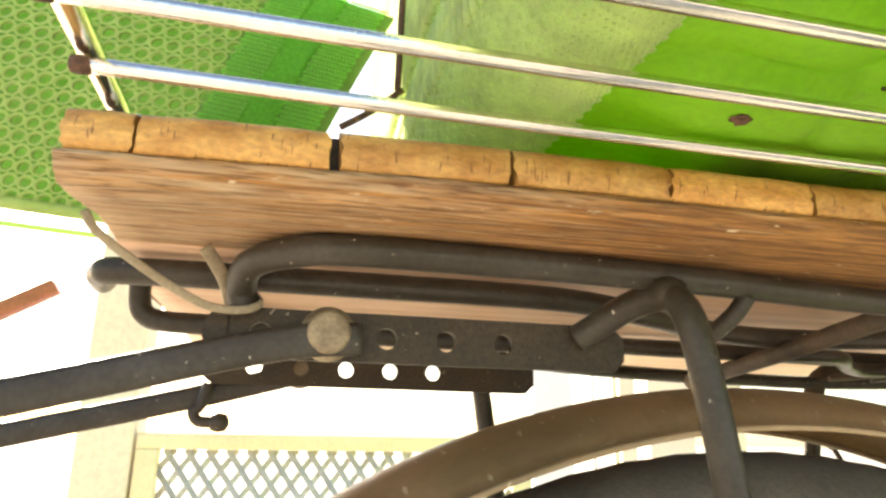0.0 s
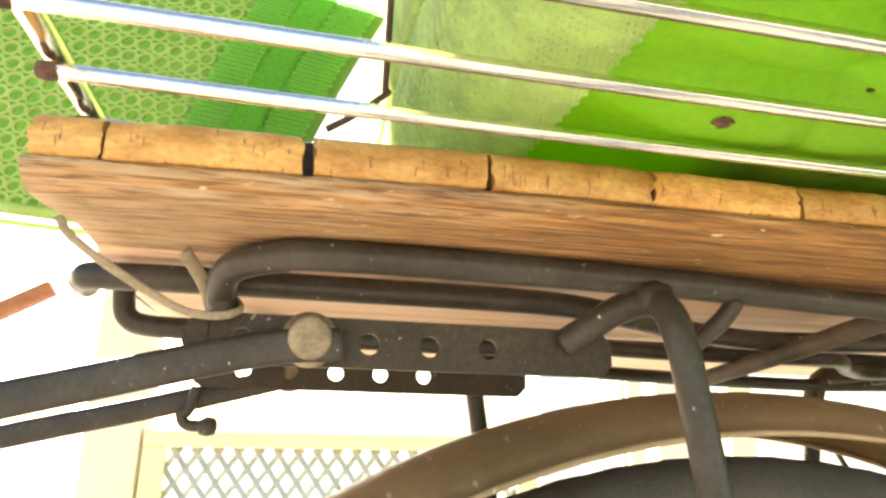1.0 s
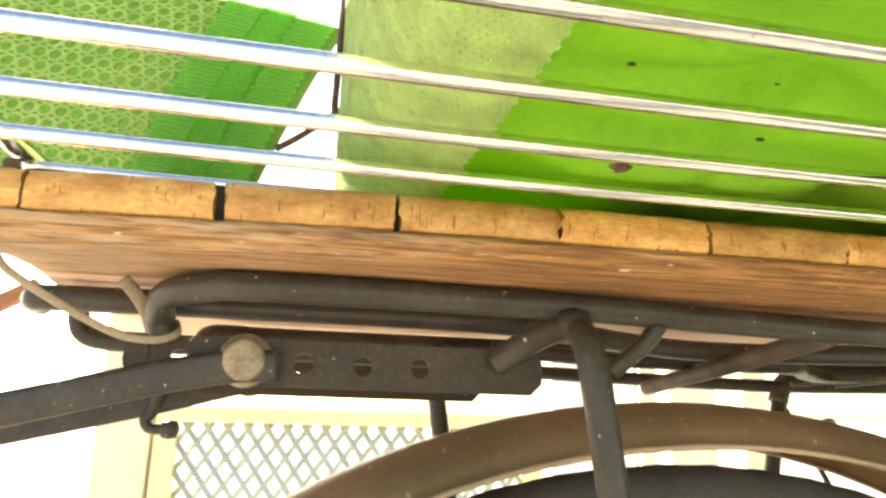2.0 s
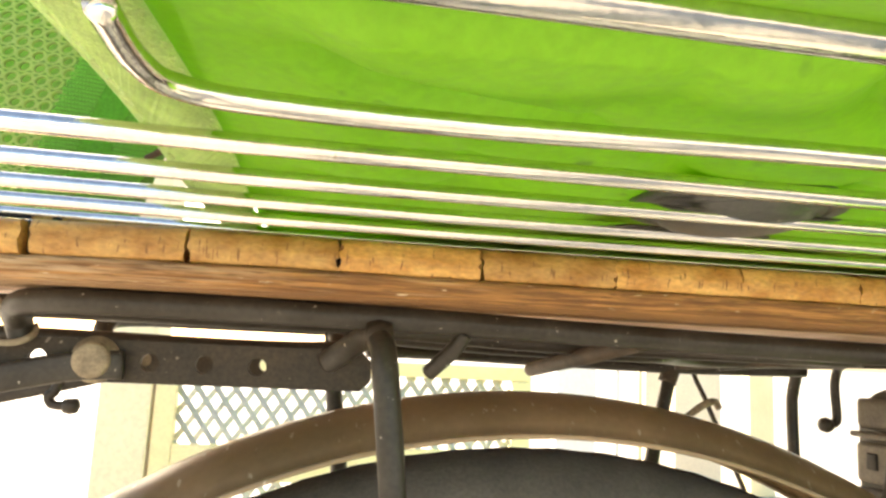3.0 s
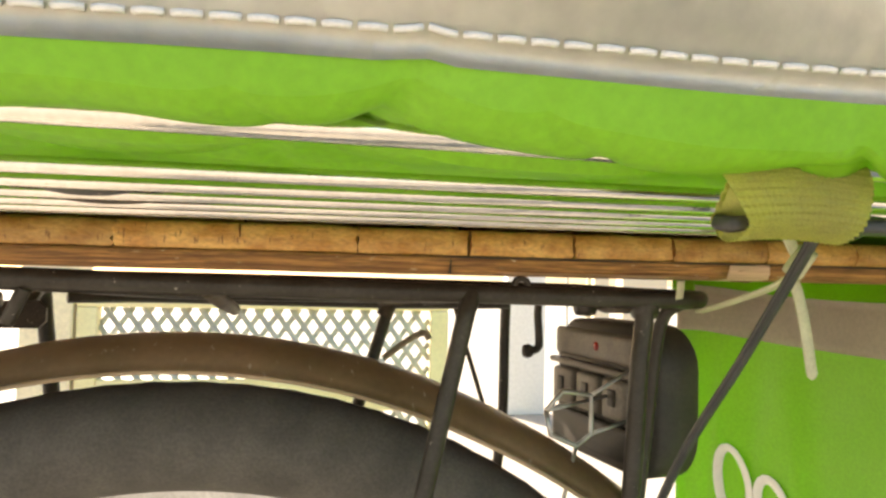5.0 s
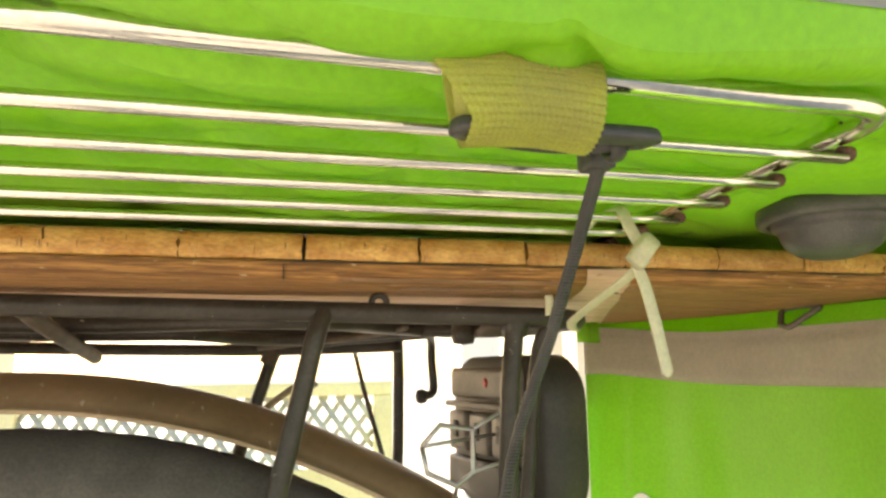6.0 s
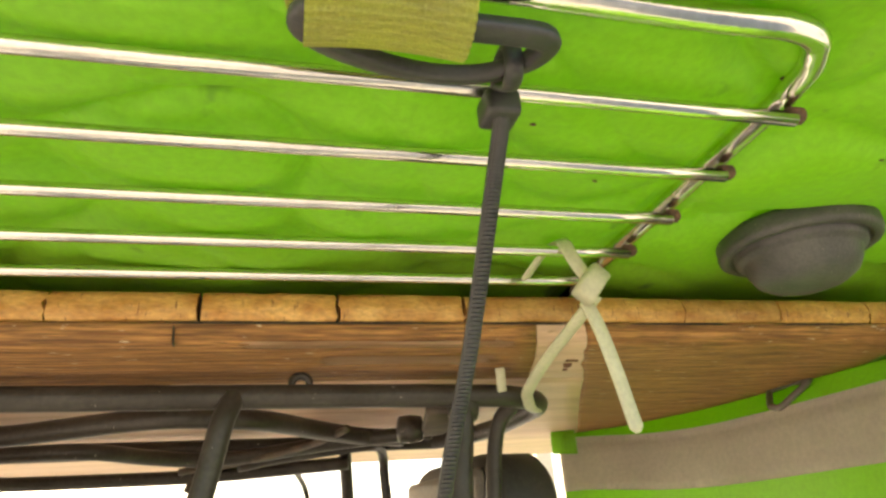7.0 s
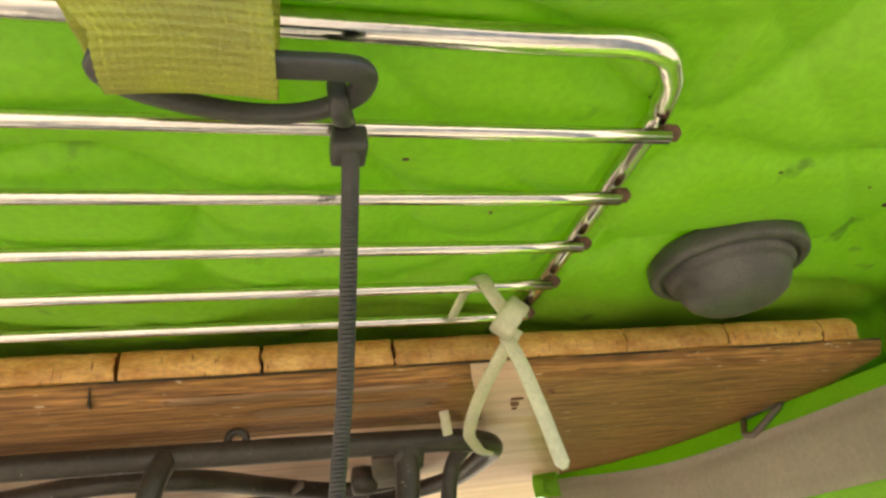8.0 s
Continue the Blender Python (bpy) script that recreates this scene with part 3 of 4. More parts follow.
part("bracket", sweep(spline([(0.597, 0.048, 0.7335), (0.599, 0.064, 0.7310), (0.603, 0.085, 0.7315), (0.606, 0.11, 0.7335), (0.606, 0.135, 0.7365)], 6), rounded(0.013, 0.004, 0.0012), up=(0, 0, 1)), DUST, carrier, "dusty bent steel bracket")
part("stay_rod", tube([(0.543, 0.190, 0.7365), (0.545, 0.225, 0.734), (0.5570, 0.284, 0.725), (0.5623, 0.275, 0.70), (0.5745, 0.254, 0.65), (0.59, 0.225, 0.58)], 0.0019), BLACK, carrier)
part("cable_hook", tube([(0.49, 0.19, 0.69), (0.502, 0.19, 0.699), (0.511, 0.19, 0.705), (0.518, 0.19, 0.707), (0.521, 0.19, 0.703)], 0.0022), BOLT, carrier, "dull bent wire hook")


def tail_light():
    t = part("tail_light", sweep([Vector((0.627, yy, 0.675)) for yy in (0.110, 0.1135, 0.136, 0.1395)], rounded(0.109, 0.088, 0.024, 6), taper=lambda t: 0.95 if t in (0, 1) else 1.0), DARK_GREY, bicycle, "dark grey tail light housing with dusty face")
    part("top_face", box(0.576, 0.666, 0.1060, 0.112, 0.694, 0.7125, 0.004, 3), LIGHT_GREY, t, "dusty grey top face")
    part("shelf", box(0.574, 0.664, 0.103, 0.112, 0.6885, 0.692, 0.0012), LIGHT_GREY, t)
    part("lens", lathe([(0.0005, -0.0024), (0.0026, -0.0018), (0.0033, 0.002)], (0.6265, 0.1072, 0.7035), "y", 16), RED, t, "small red lens")
    for k in range(3):
        part("cell", box(0.577 + 0.029 * k, 0.602 + 0.029 * k, 0.104, 0.113, 0.662, 0.686, 0.003), LIGHT_GREY, t)
        part("slot", box(0.585 + 0.029 * k, 0.592 + 0.029 * k, 0.1025, 0.106, 0.670, 0.680, 0.001), BLACK, t)
    part("lower_face", box(0.576, 0.664, 0.104, 0.112, 0.638, 0.659, 0.003), DARK_GREY, t)
    hexa = [(0.665, 0.0500, 0.6740), (0.665, 0.0600, 0.6840), (0.665, 0.0780, 0.6810), (0.665, 0.0785, 0.6600), (0.665, 0.0690, 0.6540), (0.665, 0.0530, 0.6610), (0.665, 0.0500, 0.6740)]
    part("wire_frame", tube(hexa, 0.0014, steps=1, n=8), ALLOY, t, "bent bare wire frame")
    for a, b in (((0.665, 0.0780, 0.6810), (0.660, 0.112, 0.6958)), ((0.665, 0.0785, 0.6600), (0.660, 0.112, 0.6660)), ((0.665, 0.0690, 0.6540), (0.665, 0.0600, 0.6200)), ((0.665, 0.0500, 0.6740), (0.640, 0.110, 0.6760))):
        part("wire", tube([a, b], 0.0011, steps=2, n=6), ALLOY, t)
    t.matrix_basis = pose(0.4028, 0.7284, 0.0015, 0, 0, -80)


tail_light()

# ---- board on the carrier ----
board = thing("board", "weathered wooden board with bamboo slats lying on the carrier", "board")


def cut_end(y):
    return 0.1285 + 0.003 * math.sin(40 * y) - 0.03 * max(y - 0.05, 0)


def far_end(y):
    return 0.803 + 0.32 * max(y - 0.02, 0)


def sag(x):
    """The board droops slightly towards its sawn end."""
    return -0.0021 * max((0.245 - x) / 0.115, 0) ** 1.4


def plank(name, prof, mat, label, begin=cut_end, finish=far_end):
    """A plank of the board: its section is swept from one end to the other; the ends may be cut askew."""
    bm = bmesh.new()
    rings = []
    for k in range(61):
        ring = []
        for y, z in prof:
            left, right = begin(y), finish(y)
            x = left + (right - left) * k / 60
            ring.append(bm.verts.new((x, y + 0.0004 * noise.noise((x * 30, z * 200, 1)), z + sag(x) * max(0, 1 - max(y - 0.01, 0) / 0.02) + 0.0003 * noise.noise((x * 40, y * 60, 2)))))
        rings.append(ring)
    m = len(prof)
    for r, q in zip(rings, rings[1:]):
        for j in range(m):
            bm.faces.new((r[j], r[(j + 1) % m], q[(j + 1) % m], q[j]))
    bm.faces.new(rings[0][::-1])
    bm.faces.new(rings[-1])
    return part(name, bm, mat, board, label)


def patch_end(y):
    return 0.641 + 0.44 * y + 0.003 * noise.noise((y * 160, 0, 5))


EDGE = [(0.0006, 0.7547), (0.0010, 0.7530), (0.0024, 0.7505), (0.0050, 0.7482), (0.0090, 0.7480), (0.0140, 0.7475), (0.024, 0.7474), (0.034, 0.7474), (0.046, 0.7474), (0.058, 0.7473)]
plank("front_plank", EDGE + [(0.0585, 0.7478), (0.0585, 0.7547)], WOOD, "brown grained wooden edge plank", finish=lambda y: 0.622 + 0.32 * y + 0.0025 * noise.noise((y * 140, 0, 8)))
plank("pale_patch", EDGE + [(0.0585, 0.7478), (0.0585, 0.7547)], PALE_WOOD, "pale patch with faint marks", lambda y: 0.6223 + 0.32 * y + 0.0025 * noise.noise((y * 140, 0, 8)), patch_end)
plank("rear_plank", [(0.0588, 0.7547), (0.0588, 0.7478), (0.0595, 0.7471), (0.075, 0.7470), (0.095, 0.7470), (0.12, 0.7470), (0.20, 0.7470), (0.352, 0.7470), (0.352, 0.7547)], PALE_WOOD, "pale pinkish plywood underside", finish=patch_end)
plank("end_plank", EDGE + [(0.075, 0.7472), (0.095, 0.7471), (0.12, 0.7470), (0.20, 0.7470), (0.352, 0.7470), (0.352, 0.7547)], WOOD, "orange-brown end of the board", lambda y: patch_end(y) + 0.0003)
# Dark filler added behind the slats; its colour stands for shade in the gaps.
part("backing", box(0.135, 0.79, 0.0065, 0.24, 0.7552, 0.7648), DUSTY, board, "added dark filler that puts shade in the gaps between slats", smooth=False)
JOINTS = [0.1295] + [0.1 + 0.045 * k for k in range(1, 16)] + [0.7965]
GAPS = {1: 0.0012, 2: 0.0032, 3: 0.0016, 4: 0.001, 5: 0.0012, 9: 0.0016, 10: 0.0014, 11: 0.001}
for i in range(len(JOINTS) - 1):
    a, b = JOINTS[i] + GAPS.get(i, 0.0007) / 2, JOINTS[i + 1] - GAPS.get(i + 1, 0.0007) / 2
    if i == len(JOINTS) - 2:
        b -= 0.004
    bm = bmesh.new()
    n = 7
    rings = []
    prof = [(0.0016, 0.7549), (0.0003, 0.7554), (-0.0003, 0.7565), (-0.0006, 0.7580), (-0.0009, 0.7592), (-0.0007, 0.7606), (-0.0004, 0.7622), (0.0002, 0.7638), (0.0014, 0.7650), (0.0034, 0.7656), (0.015, 0.7657), (0.030, 0.7657), (0.030, 0.7549), (0.015, 0.7549)]
    for k in range(n + 1):
        u = k / n
        x = a + (b - a) * u
        pinch = 0.0004 * (abs(2 * u - 1) ** 6)
        jag = 0.0008 * noise.noise((i * 7.3, k * 1.9, 4.0))
        ring = []
        for j, (y, z) in enumerate(prof):
            nx = x + (0.0015 * noise.noise((i * 5.1, j * 1.7, k)) if k in (0, n) else 0)
            ring.append(bm.verts.new((nx, y + (pinch + 0.0004 * noise.noise((x * 120, z * 500, i)) if j < 10 else 0), z + sag(x) + (jag * 0.5 if j in (0, 1, 8, 9) else 0))))
        rings.append(ring)
    m = len(prof)
    for r, q in zip(rings, rings[1:]):
        for j in range(m):
            bm.faces.new((r[j], r[(j + 1) % m], q[(j + 1) % m], q[j]))
    bm.faces.new([bm.verts.new(v.co) for v in rings[0][::-1]])
    bm.faces.new([bm.verts.new(v.co) for v in rings[-1]])
    part("bamboo_slat", bm, BAMBOO, board)
part("crack", box(0.490, 0.803, 0.0006, 0.004, 0.7541, 0.7549), DUSTY, board, "thin dark split under the slats", smooth=False)
part("split_step", box(0.4974, 0.4979, 0.0008, 0.005, 0.7475, 0.7548), DUSTY, board, "dark end of the split", smooth=False)


def worn_strip(x0, x1, j0, j1, seed):
    """A scuffed pale strip along the rounded edge of the plank, with ragged ends."""
    def place(u, v):
        f = j0 + (j1 - j0) * v
        j = min(int(f), len(EDGE) - 2)
        y = EDGE[j][0] + (EDGE[j + 1][0] - EDGE[j][0]) * (f - j)
        z = EDGE[j][1] + (EDGE[j + 1][1] - EDGE[j][1]) * (f - j)
        x = x0 + (x1 - x0) * u + (0.010 * noise.noise((v * 5, seed, u)) if u in (0, 1) else 0)
        return Vector((x, y - 0.0004 + 0.0004 * noise.noise((x * 30, z * 200, 1)), z - 0.0003 + 0.0003 * noise.noise((x * 40, y * 60, 2))))
    part("worn_strip", sheet(30, 8, place, 0.0003), SCUFFED, board, "scuffed paler strip of bare wood")


worn_strip(0.519, 0.614, 2.6, 3.8, 2)
worn_strip(0.547, 0.612, 5.4, 6.6, 5)
for x, y, w in ((0.6445, 0.026, 0.005), (0.646, 0.032, 0.0035), (0.6475, 0.0355, 0.003), (0.6495, 0.041, 0.002), (0.6575, 0.018, 0.0016), (0.660, 0.021, 0.0012)):
    part("ink_mark", box(x, x + w, y, y + 0.0012, 0.7466, 0.7472), INK, board, smooth=False)

# ---- chrome wire tray ----
tray = thing("wire_tray", "chrome wire tray with rusty welds lying on the board", "tray")
WIRE_Z, XL, XR = 0.7685, 0.134, 0.643
WIRE_Y = [-0.0070 - 0.0267 * k for k in range(5)]
RAIL_Z, RAIL_Y = 0.7750, -0.1368
part("rail", tube([(XL, 0.21, RAIL_Z), (XL, 0.0, RAIL_Z), (XL, -0.10, RAIL_Z), (XL + 0.001, -0.119, RAIL_Z), (XL + 0.006, -0.130, RAIL_Z), (XL + 0.018, RAIL_Y, RAIL_Z), (XL + 0.06, RAIL_Y - 0.0005, RAIL_Z),
                   (0.30, RAIL_Y, RAIL_Z + 0.001), (0.45, RAIL_Y, RAIL_Z), (XR - 0.05, RAIL_Y, RAIL_Z - 0.002), (XR - 0.016, RAIL_Y, RAIL_Z - 0.002), (XR - 0.006, -0.130, RAIL_Z - 0.002),
                   (XR - 0.0015, -0.119, RAIL_Z - 0.001), (XR + 0.001, -0.10, RAIL_Z), (XR + 0.003, 0.0, RAIL_Z), (XR + 0.003, 0.21, RAIL_Z)], 0.0030, steps=10), CHROME, tray, "thicker chrome outer rail")
for k, y in enumerate(WIRE_Y + [0.0202 + 0.0265 * j for j in range(7)]):
    if k == 4:
        part("wire", tube([(0.2515, -0.1345, WIRE_Z + 0.001), (0.252, -0.122, WIRE_Z), (0.255, -0.1135, WIRE_Z), (0.266, -0.1095, WIRE_Z), (0.30, -0.1085, WIRE_Z), (0.36, -0.112, WIRE_Z),
                           (0.45, y, WIRE_Z), (XR + 0.001, y, WIRE_Z)], 0.0019, n=10), CHROME, tray)
    else:
        part("wire", tube([(XL - 0.001, y, WIRE_Z + 0.0012), (0.20, y, WIRE_Z + 0.0003), (0.30, y, WIRE_Z - 0.0003), (0.48, y, WIRE_Z), (XR + 0.001, y, WIRE_Z)], 0.0019, n=10), CHROME, tray)
    for x in (XL, XR) if k != 4 else (XR,):
        xx = x + (0.0015 if x > 0.4 else 0)
        part("weld", lathe([(0.0005, -0.0028), (0.0019, -0.0022), (0.0022, -0.0005), (0.0021, 0.0017), (0.0008, 0.0029)], (xx, y, WIRE_Z + 0.001), "x", 10), RUST, tray, "rusty weld blob")

# ---- big green delivery bag on the tray ----
bag = thing("delivery_bag", "large bright green tarpaulin delivery bag lying on the wire tray", "bag")
BX0, BX1, BY0, BY1, BZ0, BZ1 = 0.246, 1.02, -0.161, 0.34, 0.7765, 1.18


def bag_point(x, y, z):
    """Rounded, wrinkled surface of the bag."""
    r = 0.011
    p = Vector((x, y, z))
    q = Vector((min(max(x, BX0 + r), BX1 - r), min(max(y, BY0 + r), BY1 - r), min(max(z, BZ0 + r), BZ1 - r)))
    d = p - q
    if d.length > r:
        p = q + d.normalized() * r
    near = (1 - min(max((p.z - BZ0) / 0.03, 0), 1)) * min(max((p.x - 0.262) / 0.02, 0), 1)
    ridge = 1 - abs(noise.noise((p.x * 11 + p.y * 7, p.y * 15 - p.x * 5, 3)))
    ridge2 = 1 - abs(noise.noise((p.x * 19 - p.y * 16, p.y * 9, 12)))
    w = 0.0035 * noise.noise((p.x * 9, p.y * 16, 3)) + 0.0022 * noise.noise((p.x * 26, p.y * 34, 8)) + 0.006 * ridge ** 9 + 0.0022 * ridge2 ** 12 - 0.0045
    p.z += near * w
    settle = min(max((p.y - 0.022) / 0.028, 0), 1)
    p.z -= near * 0.011 * settle * settle * (3 - 2 * settle)
    if near > 0 and p.y > -0.010 and p.x < 0.81:
        p.z = max(p.z, 0.7662)
    if near > 0 and XL < p.x < XR + 0.006:
        for yy in WIRE_Y + [0.0202 + 0.0265 * k for k in range(7)]:
            if abs(p.y - yy) < 0.007 and p.x < XR:
                p.z = max(p.z, WIRE_Z + 0.0014 - 0.25 * max(abs(p.y - yy) - 0.002, 0))
        if abs(p.y - RAIL_Y) < 0.009:
            p.z = max(p.z, RAIL_Z + 0.0018 - 0.3 * max(abs(p.y - RAIL_Y) - 0.003, 0))
        for xx in (XL, XR + 0.002):
            if abs(p.x - xx) < 0.009 and p.y > RAIL_Y:
                p.z = max(p.z, RAIL_Z + 0.0018 - 0.3 * max(abs(p.x - xx) - 0.003, 0))
    p.y += 0.003 * noise.noise((p.x * 6, p.z * 20, 5)) * (1 if p.y < -0.1 else 0)
    sag = math.exp(-((p.x - 0.555) / 0.055) ** 2)
    if p.y < -0.135:
        p.z -= 0.009 * sag * min(max((-0.135 - p.y) / 0.012, 0), 1) * (1 - min(max((p.z - BZ0) / 0.010, 0), 1))
        p.y -= 0.002 * sag
    return p


def bag_face(nu, nv, corner, du, dv):
    c, du, dv = Vector(corner), Vector(du), Vector(dv)
    return sheet(nu, nv, lambda u, v: bag_point(*(c + du * u + dv * v)))


W, D, Hh = BX1 - BX0, BY1 - BY0, BZ1 - BZ0
base = part("base", bag_face(300, 220, (BX0, BY0, BZ0), (W, 0, 0), (0, D, 0)), GREEN, bag, "creased bright green tarpaulin base")
part("front_panel", bag_face(300, 60, (BX0, BY0, BZ0), (W, 0, 0), (0, 0, Hh)), GREEN_SIDE, bag)
part("back_panel", bag_face(300, 20, (BX0, BY1, BZ0), (W, 0, 0), (0, 0, Hh)), GREEN_SIDE, bag)
part("side_panel", bag_face(220, 60, (BX0, BY0, BZ0), (0, D, 0), (0, 0, Hh)), GREEN_SIDE, bag)
part("side_panel", bag_face(220, 60, (BX1, BY0, BZ0), (0, D, 0), (0, 0, Hh)), GREEN_SIDE, bag)
part("top_panel", bag_face(40, 30, (BX0, BY0, BZ1), (W, 0, 0), (0, D, 0)), GREEN_SIDE, bag)
# Added unseen block: stops light coming through the rear of the base.
part("base_light_block", box(0.30, BX1 - 0.03, -0.012, BY1 - 0.03, BZ0 + 0.004, BZ0 + 0.02, 0.004), DARK_GREY, bag, "unseen dark block added inside the bag to shade its base")
STRIPE_Z = BZ0 + 0.0045


def stripe_place(u, v):
    x = BX0 + 0.03 + (W - 0.06) * u
    z = STRIPE_Z + 0.0008 * math.sin(x * 32) + 0.055 * v
    p = bag_point(x, BY0, z)
    p.z = max(p.z, z)
    p.y -= 0.0012 + 0.014 * abs(noise.noise((x * 7 + z * 9, z * 16 - x * 4, 14))) * math.sin(math.pi * v) + 0.006 * abs(noise.noise((x * 14 + z * 10, z * 22 - x * 6, 2))) * math.sin(math.pi * v) + 0.004 * (1 - abs(noise.noise((x * 9 + z * 14, z * 12, 6)))) ** 6 * math.sin(math.pi * v)
    return p


stripe = part("reflective_stripe", sheet(150, 14, stripe_place, 0.0008), STRIPE, bag, "crumpled silver grey reflective stripe")
for k in range(128):
    u0 = (k + 0.15) / 128
    pts = [stripe_place(u0 + 0.0062 * s / 3, 0.075) + Vector((0, -0.0005 - 0.0005 * math.sin(math.pi * s / 3), 0)) for s in range(4)]
    part("stitch", sweep(pts, circle(0.0007, 6, 0.0006)), THREAD, stripe)


def foot(x, y, z, k):
    prof = [(0.026, 0.006), (0.0268, 0.0045), (0.0270, 0.0005), (0.0266, -0.0008), (0.0258, -0.0014), (0.0236, -0.0015), (0.0230, -0.0010), (0.0228, 0.0002), (0.0218, 0.0002), (0.0216, -0.0024), (0.0212, -0.0032), (0.0196, -0.0038), (0.0192, -0.0046), (0.0186, -0.0070), (0.0165, -0.0105), (0.0125, -0.0131), (0.008, -0.0144), (0.004, -0.0149), (0.0005, -0.015)]
    part("rubber_foot", lathe([(r, h * k) for r, h in prof], (x, y, z), "z", 56), FOOT, bag, "grey-black domed rubber foot")


foot(0.7075, -0.041, BZ0 - 0.0070, 1.05)
foot(FOOT2[0], FOOT2[1], BZ0 - 0.0042, 0.38)

def fleck(x, y, r, seed):
    """A dried lump of mud stuck to the cloth."""
    bm = bmesh.new()
    z = bag_point(x, y, BZ0).z - 0.0003
    bmesh.ops.create_icosphere(bm, subdivisions=2, radius=r)
    for v in bm.verts:
        n = 1 + 0.5 * noise.noise(v.co * 900 / (r * 300) + Vector((seed, 0, 0)))
        v.co = Vector((v.co.x * n * 1.4, v.co.y * n, v.co.z * 0.45 * n)) + Vector((x, y, z))
    part("mud_fleck", bm, RUST, bag, "dried brown mud fleck", smooth=False)


for k, (x, y, r) in enumerate(((0.289, -0.0185, 0.0022), (0.318, -0.034, 0.0008), (0.272, -0.060, 0.0007), (0.305, -0.058, 0.0005), (0.585, -0.098, 0.0006),
                               (0.612, -0.075, 0.0005), (0.640, -0.118, 0.0006), (0.745, -0.075, 0.0010), (0.752, -0.110, 0.0007), (0.690, -0.095, 0.0005), (0.726, -0.088, 0.0004))):
    fleck(x, y, r, k + 1)

# mesh pocket on the bag's end
def pocket(u, v, w):
    """From under the bag (u = 0) round its lower edge and up its end (u = 1)."""
    a = radians(-3 + 114 * min(u / 0.62, 1)) if u < 0.62 else radians(104)
    a = min(a, radians(96))
    r = 0.0285 + w
    x, z = 0.2515 - r * math.sin(a), BZ0 + 0.0265 - r * math.cos(a)
    if u > 0.62:
        z += (u - 0.62) * 0.4
    return Vector((x + 0.002 * math.sin(v * 9), -0.135 + 0.36 * v, z))


pk = part("mesh_pocket", sheet(24, 40, lambda u, v: pocket(u, v, 0.0)), POCKET, bag, "green mesh pocket, colour paled to look sunlit")
part("fine_net", net(11, 150, lambda u, v, w: pocket(0.19 * u, v, w + 0.0004), hole=0.3, depth=0.0005, sides=6), POCKET, pk, "finely woven green mesh")
part("pocket_net", net(6, 84, lambda u, v, w: pocket(0.19 + 0.24 * u, v, w + 0.0006), hole=0.33, depth=0.0008), POCKET, pk, "honeycomb mesh")
for k in range(64):
    v = (k + 0.5) / 64
    part("pocket_rib", sweep([pocket(0.44 + 0.035 * s, v, 0.0010) for s in range(7)], circle(0.0014, 6)), POCKET, pk)
    part("pocket_rib", sweep([pocket(0.67 + 0.045 * s, v, 0.0010) for s in range(7)], circle(0.0014, 6)), POCKET, pk)


# padded shoulder strap with an air-mesh face
def pad(u, v, w):
    v *= 0.63
    x = -0.185 + 0.355 * u + 0.08 * v
    z = 0.779 + 0.165 * v + 0.012 * (1 - u) * (1 - v)
    y = 0.118 - w + 0.03 * u ** 3 - 0.03 * math.sin(math.pi * v) + 0.02 * (1 - v)
    return Vector((x, y, z))


shoulder = part("shoulder_pad", sheet(40, 24, lambda u, v: pad(u, v, 0.0), 0.004), PAD, bag, "padded green strap under honeycomb air mesh")
part("honeycomb_net", net(50, 20, lambda u, v, w: pad(0.01 + 0.84 * u, v, w + 0.0015), hole=0.37, depth=0.0014), NET, shoulder)
part("fine_net", net(11, 60, lambda u, v, w: pad(0.853 + 0.045 * u, v, w + 0.003), hole=0.3, depth=0.0008, sides=6), BINDING, shoulder, "finely woven green mesh")
part("fine_net_backing", sheet(6, 30, lambda u, v: pad(0.85 + 0.15 * u, v, 0.0015)), PAD, shoulder)
part("smooth_edge", sheet(6, 30, lambda u, v: pad(0.898 + 0.04 * u, v, 0.004), 0.001), BINDING, shoulder, "smooth bright green binding")
part("fine_net", net(12, 60, lambda u, v, w: pad(0.938 + 0.05 * u, v, w + 0.004), hole=0.3, depth=0.0008, sides=6), BINDING, shoulder, "finely woven green mesh")
part("pad_hem", sweep([pad(k / 20, 0.0, 0.002) for k in range(21)], circle(0.003, 8)), NET, shoulder)

part("drawcord", tube([(0.2215, 0.092, 1.0), (0.219, 0.09, 0.9), (0.2175, 0.088, 0.825)], 0.0014, n=8), RUST, bag, "thin red-brown drawcord")
part("drawcord", tube([(0.2195, 0.09, 0.826), (0.212, 0.088, 0.818), (0.204, 0.088, 0.8115), (0.196, 0.088, 0.806)], 0.0014, n=8), RUST, bag, "thin red-brown drawcord")
# strap with plastic ring at the front edge
STRAP = spline([(0, -0.146, 0.7745), (0, -0.1492, 0.7695), (0, -0.1495, 0.7650), (0, -0.1474, 0.7592), (0, -0.1424, 0.7561), (0, -0.1368, 0.7560), (0, -0.1335, 0.7594), (0, -0.1365, 0.766), (0, -0.142, 0.7702), (0, -0.1455, 0.7738)], 8)


